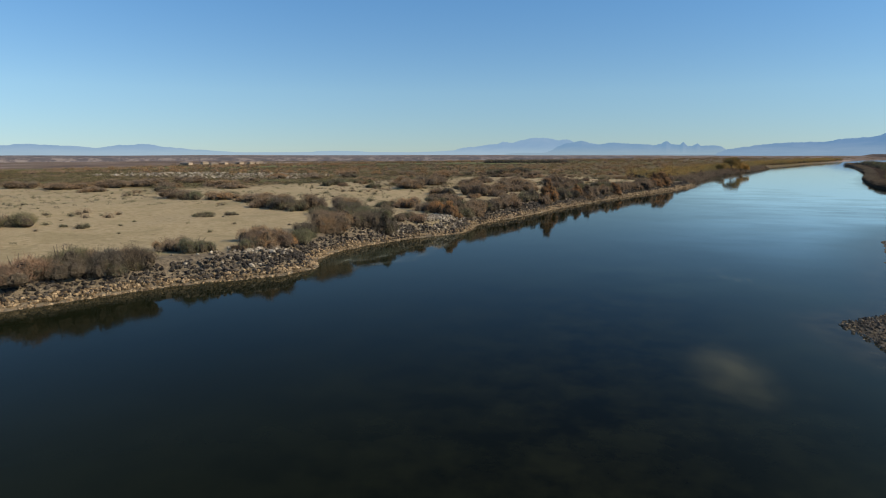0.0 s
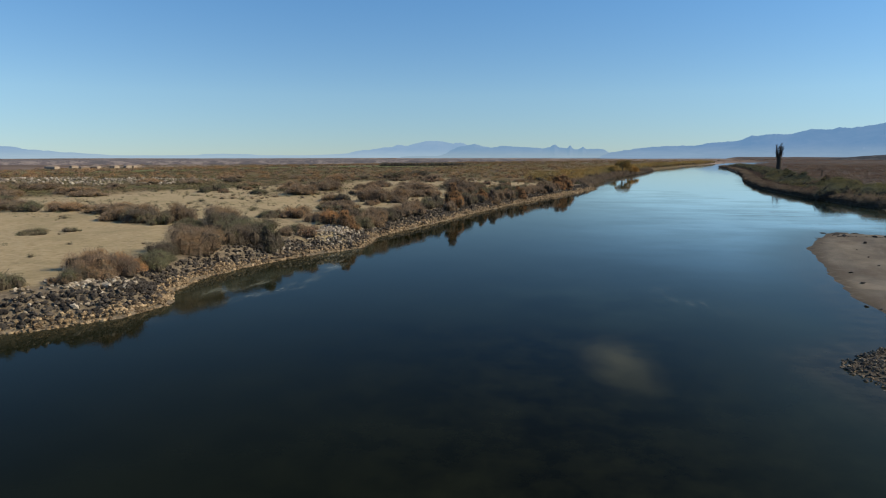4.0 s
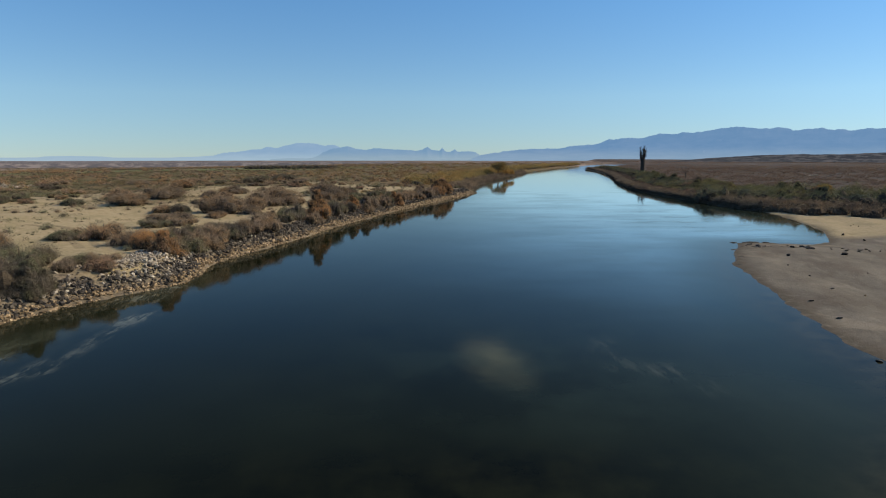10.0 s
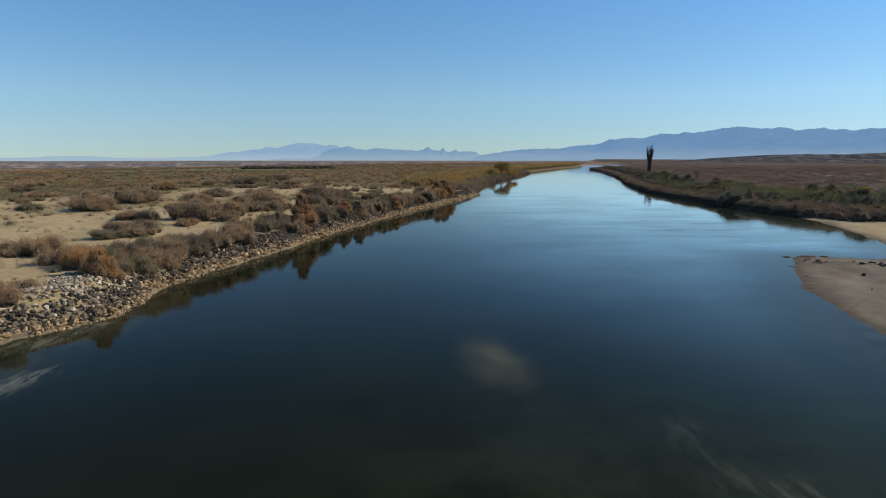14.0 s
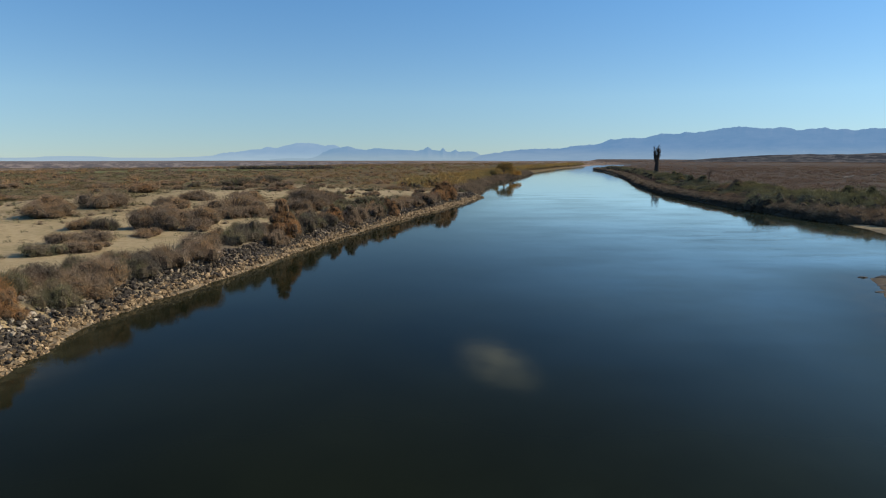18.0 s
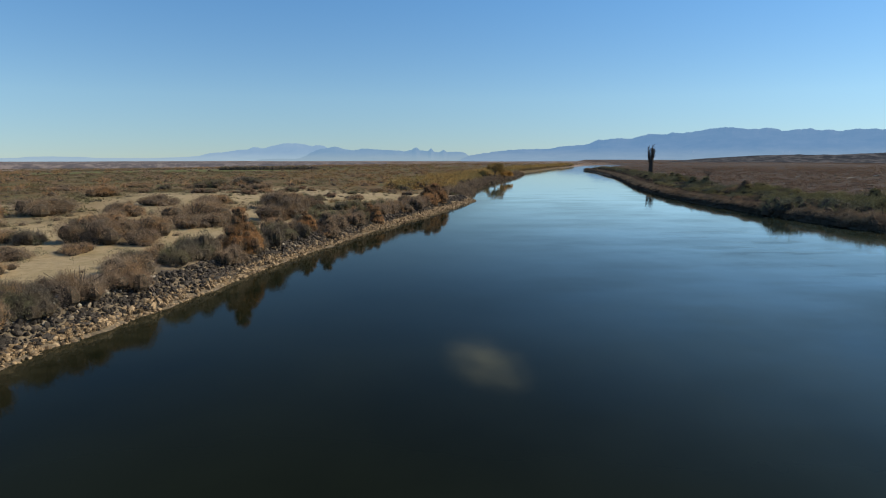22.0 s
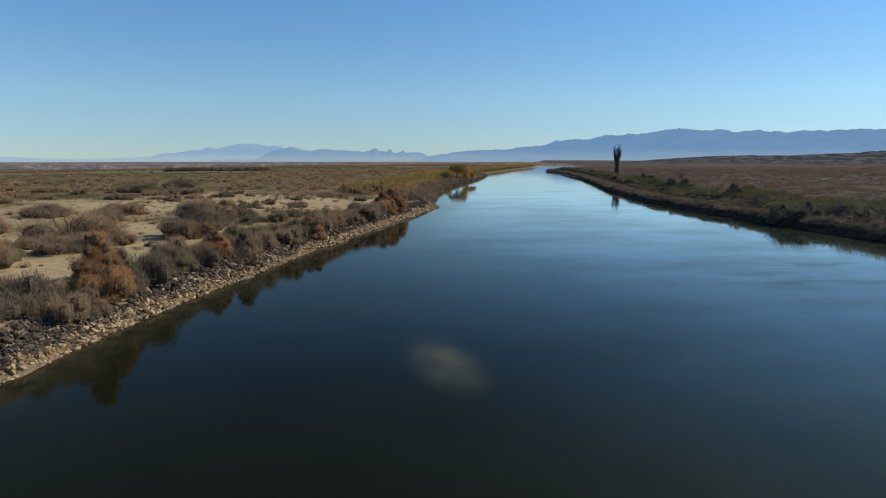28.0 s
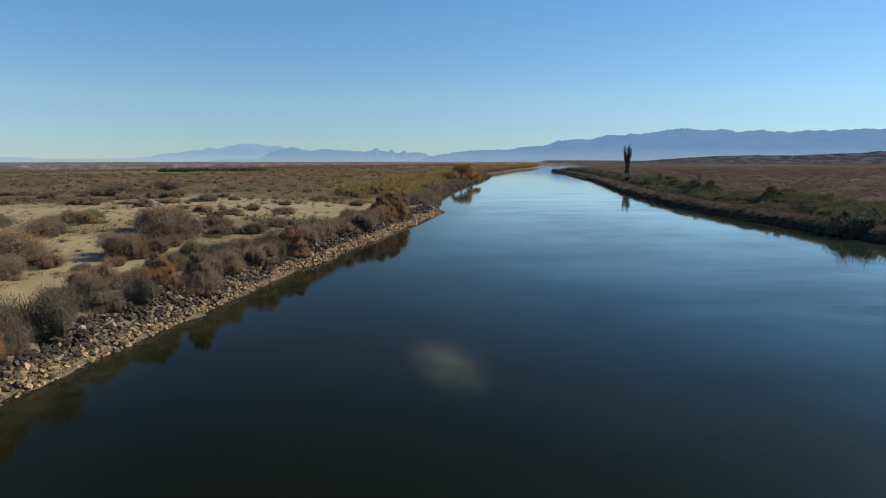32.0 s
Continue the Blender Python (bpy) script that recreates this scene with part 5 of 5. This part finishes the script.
# ---- bluffs ----

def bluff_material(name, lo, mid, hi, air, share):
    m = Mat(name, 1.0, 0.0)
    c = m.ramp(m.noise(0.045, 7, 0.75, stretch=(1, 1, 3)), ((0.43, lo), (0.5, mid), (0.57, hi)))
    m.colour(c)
    # bluish haze before the bluffs, painted in as an even glow
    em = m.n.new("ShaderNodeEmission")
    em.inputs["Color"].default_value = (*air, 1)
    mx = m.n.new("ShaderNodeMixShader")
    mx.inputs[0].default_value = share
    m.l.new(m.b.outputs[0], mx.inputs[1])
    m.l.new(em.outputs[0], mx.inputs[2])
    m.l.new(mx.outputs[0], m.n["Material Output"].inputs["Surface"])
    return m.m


BLUFF_R = bluff_material("dark_bluffs_haze_glow", (0.018, 0.015, 0.015), (0.05, 0.043, 0.041), (0.13, 0.112, 0.10), (0.10, 0.125, 0.16), 0.22)
BLUFF_L = bluff_material("pink_bluffs_haze_glow", (0.06, 0.045, 0.042), (0.12, 0.085, 0.075), (0.25, 0.195, 0.165), (0.17, 0.18, 0.205), 0.36)
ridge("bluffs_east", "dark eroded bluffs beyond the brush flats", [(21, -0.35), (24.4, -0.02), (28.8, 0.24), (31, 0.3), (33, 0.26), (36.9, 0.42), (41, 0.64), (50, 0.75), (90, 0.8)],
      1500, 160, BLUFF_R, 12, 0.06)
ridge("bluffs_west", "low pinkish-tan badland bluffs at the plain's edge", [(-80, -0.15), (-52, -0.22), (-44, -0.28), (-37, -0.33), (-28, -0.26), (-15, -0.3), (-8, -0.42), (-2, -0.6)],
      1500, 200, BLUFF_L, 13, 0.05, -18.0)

# ---- houses and the stone stock far off at -X ----
STUCCO = Mat("tan_stucco", 0.9, 0.1)
STUCCO.colour(STUCCO.ramp(STUCCO.noise(0.4, 4), ((0.3, (0.30, 0.235, 0.17)), (0.7, (0.42, 0.34, 0.26)))))
TILE = Mat("brown_roof", 0.9, 0.1)
TILE.colour(TILE.ramp(TILE.noise(1.2, 4), ((0.3, (0.22, 0.17, 0.13)), (0.7, (0.34, 0.27, 0.21)))))
PANE = Mat("dark_window", 0.1, 0.5)
PANE.colour((0.02, 0.025, 0.03))


def box_arrays(x0, x1, y0, y1, z0, z1):
    v = np.array([(x, y, z) for z in (z0, z1) for y in (y0, y1) for x in (x0, x1)], float)
    return v, np.array([(0, 2, 3, 1), (4, 5, 7, 6), (0, 1, 5, 4), (2, 6, 7, 3), (0, 4, 6, 2), (1, 3, 7, 5)])


def house(x, y, turn, w, dpt, h):
    root = empty("house", pose(x, y, land_z(x, y) - 0.2, 0, 0, turn), "single-storey tan stucco house with a low brown roof", "house", "houses beyond the fields")
    part("wall", build("wall", *box_arrays(-w / 2, w / 2, -dpt / 2, dpt / 2, 0, h), flat=True), STUCCO.m, root)
    a, b, e = w / 2 + 0.5, dpt / 2 + 0.5, h + 0.01
    v = np.array([(-a, -b, e), (a, -b, e), (a, b, e), (-a, b, e), (-a * 0.55, 0, e + 1.5), (a * 0.55, 0, e + 1.5)])
    me = bpy.data.meshes.new("roof")
    me.from_pydata([tuple(p) for p in v], [], [(0, 1, 5, 4), (2, 3, 4, 5), (0, 4, 3), (1, 2, 5), (0, 3, 2, 1)])
    part("roof", me, TILE.m, root)
    for k in (-0.3, 0.05, 0.32):
        part("window", build("window", *box_arrays(k * w - 0.7, k * w + 0.7, -dpt / 2 - 0.06, -dpt / 2 + 0.05, 1.0, 2.1), flat=True), PANE.m, root)


hr = np.random.RandomState(5)
for k in range(9):
    a, r = radians(-40.2 + 6.8 * hr.rand()), 960 + hr.uniform(-60, 90)
    house(1 + r * math.sin(a), r * math.cos(a), hr.uniform(-50, 10), hr.uniform(8, 14), hr.uniform(7, 10), hr.uniform(2.8, 3.8))
for k in range(8):
    a, r = radians(-25.5 + 5.5 * k / 7 + hr.uniform(-0.3, 0.3)), 1500 + hr.uniform(-60, 80)
    house(1 + r * math.sin(a), r * math.cos(a), hr.uniform(-50, 10), hr.uniform(8, 14), hr.uniform(7, 10), hr.uniform(2.8, 3.8))
n = 1500
ux, uy = hr.uniform(-195, -105, n), hr.uniform(160, 215, n)
k = (wave_noise(ux, uy, 12, 91) > -0.35) & (np.abs(uy - 190 + 0.12 * (ux + 150)) < 22)
stock = rocks_mesh("stone_stock", hr, ux[k], uy[k], hr.uniform(0.5, 1.7, k.sum()))
stuff("stone_stock", stock, ROCK_PALE, "stockpile of pale grey broken stone on the plain", "stones")
# a dark row of trees by the fields
hx = hr.uniform(-150, -70, 170)
stuff("tree_row", clumps_mesh("tree_row", hr, hx, 558 - 0.45 * (hx + 110) + hr.uniform(-4, 4, 170), hr.uniform(1.5, 4.5, 170), hr.uniform(1.2, 3.8, 170), 90, 0.25, 0.08, 0.3),
      BRUSH["d"], "dark row of trees at the fields' edge", "trees")

# ---- small shrubs on the sand ----
shrub_rng = np.random.RandomState(29)
def shrub_drift(name, n, tone, label, seed):
    rng = np.random.RandomState(seed)
    x, y = rng.uniform(-100, 3, n), rng.uniform(45, 238, n)
    d, left = river_distance(x, y)
    k = left & (d > 5.5) & (track_mask(x, y) < 0.25) & (wave_noise(x, y, 11, 33) + 0.6 * rng.rand(n) > 0.1) & ~((y < 80) & (x > -66) & (rng.rand(n) < 0.9))
    x, y = x[k], y[k]
    r = 0.3 + 0.75 * rng.rand(len(x)) ** 2
    stuff(name, clumps_mesh(name, rng, x, y, r, r * rng.uniform(0.6, 0.95, len(x)), 380, 0.2, 0.035, 0.5, core=0.4), BRUSH[tone], label, "shrubs")


shrub_drift("brown_shrubs", 700, "b", "small grey-brown shrubs scattered over the sand", 101)
shrub_drift("olive_shrubs", 950, "g", "small olive shrubs scattered over the sand", 102)
shrub_drift("dark_shrubs", 150, "d", "small dark shrubs scattered over the sand", 103)
placed = 0
while placed < 72:
    x, y = shrub_rng.uniform(-75, 2), shrub_rng.uniform(92, 238)
    d, left = river_distance(np.array([x]), np.array([y]))
    if not left[0] or d[0] < 6.0 or track_mask(np.array(x), np.array(y)) > 0.22:
        continue
    if wave_noise(np.array(x), np.array(y), 8, 37) + 0.5 * shrub_rng.randn() < 0.3 or (x < -40 and y < 135):
        continue
    r = shrub_rng.uniform(0.8, 2.3)
    bush(x, y, r, r * shrub_rng.uniform(0.6, 1.0), shrub_rng.choice(["b", "b", "b", "d", "r", "g", "g"]), "bushes on the sand")
    placed += 1
# dry tufts over the sand
n = 11000
x, y = shrub_rng.uniform(-140, 4, n), shrub_rng.uniform(42, 245, n)
d, left = river_distance(x, y)
k = left & (d > 4.5) & (track_mask(x, y) < 0.3) & (wave_noise(x, y, 7, 35) + 0.8 * shrub_rng.randn(n) > np.where((y < 80) & (x > -70), 1.5, 0.3))
x, y = x[k], y[k]
stuff("dry_tufts", clumps_mesh("dry_tufts", shrub_rng, x, y, shrub_rng.uniform(0.18, 0.7, len(x)), shrub_rng.uniform(0.15, 0.5, len(x)), 60, 0.4, 0.07, 0.7, core=0),
      BRUSH["g"], "small dry tufts of grass and weeds on sand", "grass")
# low bushes filling the hedge along the riprap
for k in range(112):
    y = shrub_rng.uniform(22, 210)
    if 79 < y < 87 or 46 < y < 51:
        continue
    x, yy, d = along_bank(shrub_rng, 1, y, y + 0.5, 3.9, 6.8)
    r = shrub_rng.uniform(1.0, 1.9)
    bush(float(x[0]), float(yy[0]), r, r * shrub_rng.uniform(0.9, 1.3), shrub_rng.choice(["b", "b", "b", "d", "d", "g", "g", "r"]), "bushes along the stone bank", 0.15)

# ---- a wisp of cloud high over the river ----
vapour = Mat("thin_cloud", 1.0, 0.0)
co = vapour.n.new("ShaderNodeTexCoord").outputs["Object"]
dist = vapour.n.new("ShaderNodeVectorMath")
dist.operation = "LENGTH"
vapour.l.new(co, dist.inputs[0])
puff = vapour.math("MULTIPLY", vapour.step(vapour.math("SUBTRACT", 1.0, dist.outputs["Value"]), 0.0, 0.95),
                   vapour.step(vapour.noise(1.3, 2, 0.5, vec=co), 0.1, 0.75))
# emission puts in the cloud's sunlit white; it shows only mirrored in the river
glow, clear, blend = vapour.n.new("ShaderNodeEmission"), vapour.n.new("ShaderNodeBsdfTransparent"), vapour.n.new("ShaderNodeMixShader")
glow.inputs["Color"].default_value, glow.inputs["Strength"].default_value = (0.96, 1.0, 0.86, 1), 1.2
vapour.l.new(vapour.math("MULTIPLY", puff, 0.85), blend.inputs[0])
vapour.l.new(clear.outputs[0], blend.inputs[1])
vapour.l.new(glow.outputs[0], blend.inputs[2])
vapour.l.new(blend.outputs[0], vapour.n["Material Output"].inputs["Surface"])
cg = np.linspace(-1, 1, 17)
CXX, CYY = np.meshgrid(cg, cg)
cloud_me = grid_mesh("cloud", cg, cg, 0.12 * (1 - CXX ** 2 - CYY ** 2))
cloud_me.materials.append(vapour.m)
ca, ce, cd = radians(7.0), radians(18.0), 4500.0
eye = Vector((cd * math.sin(ca) * math.cos(ce), cd * math.cos(ca) * math.cos(ce), cd * math.sin(ce)))
cloud = new("cloud", cloud_me)
cloud.matrix_basis = look(eye, (0, 50, 10), -18) @ Matrix.Diagonal((390, 190, 200, 1))
tagged(cloud, "small thin white wisp of cloud high over the river", "cloud", kind="structure")
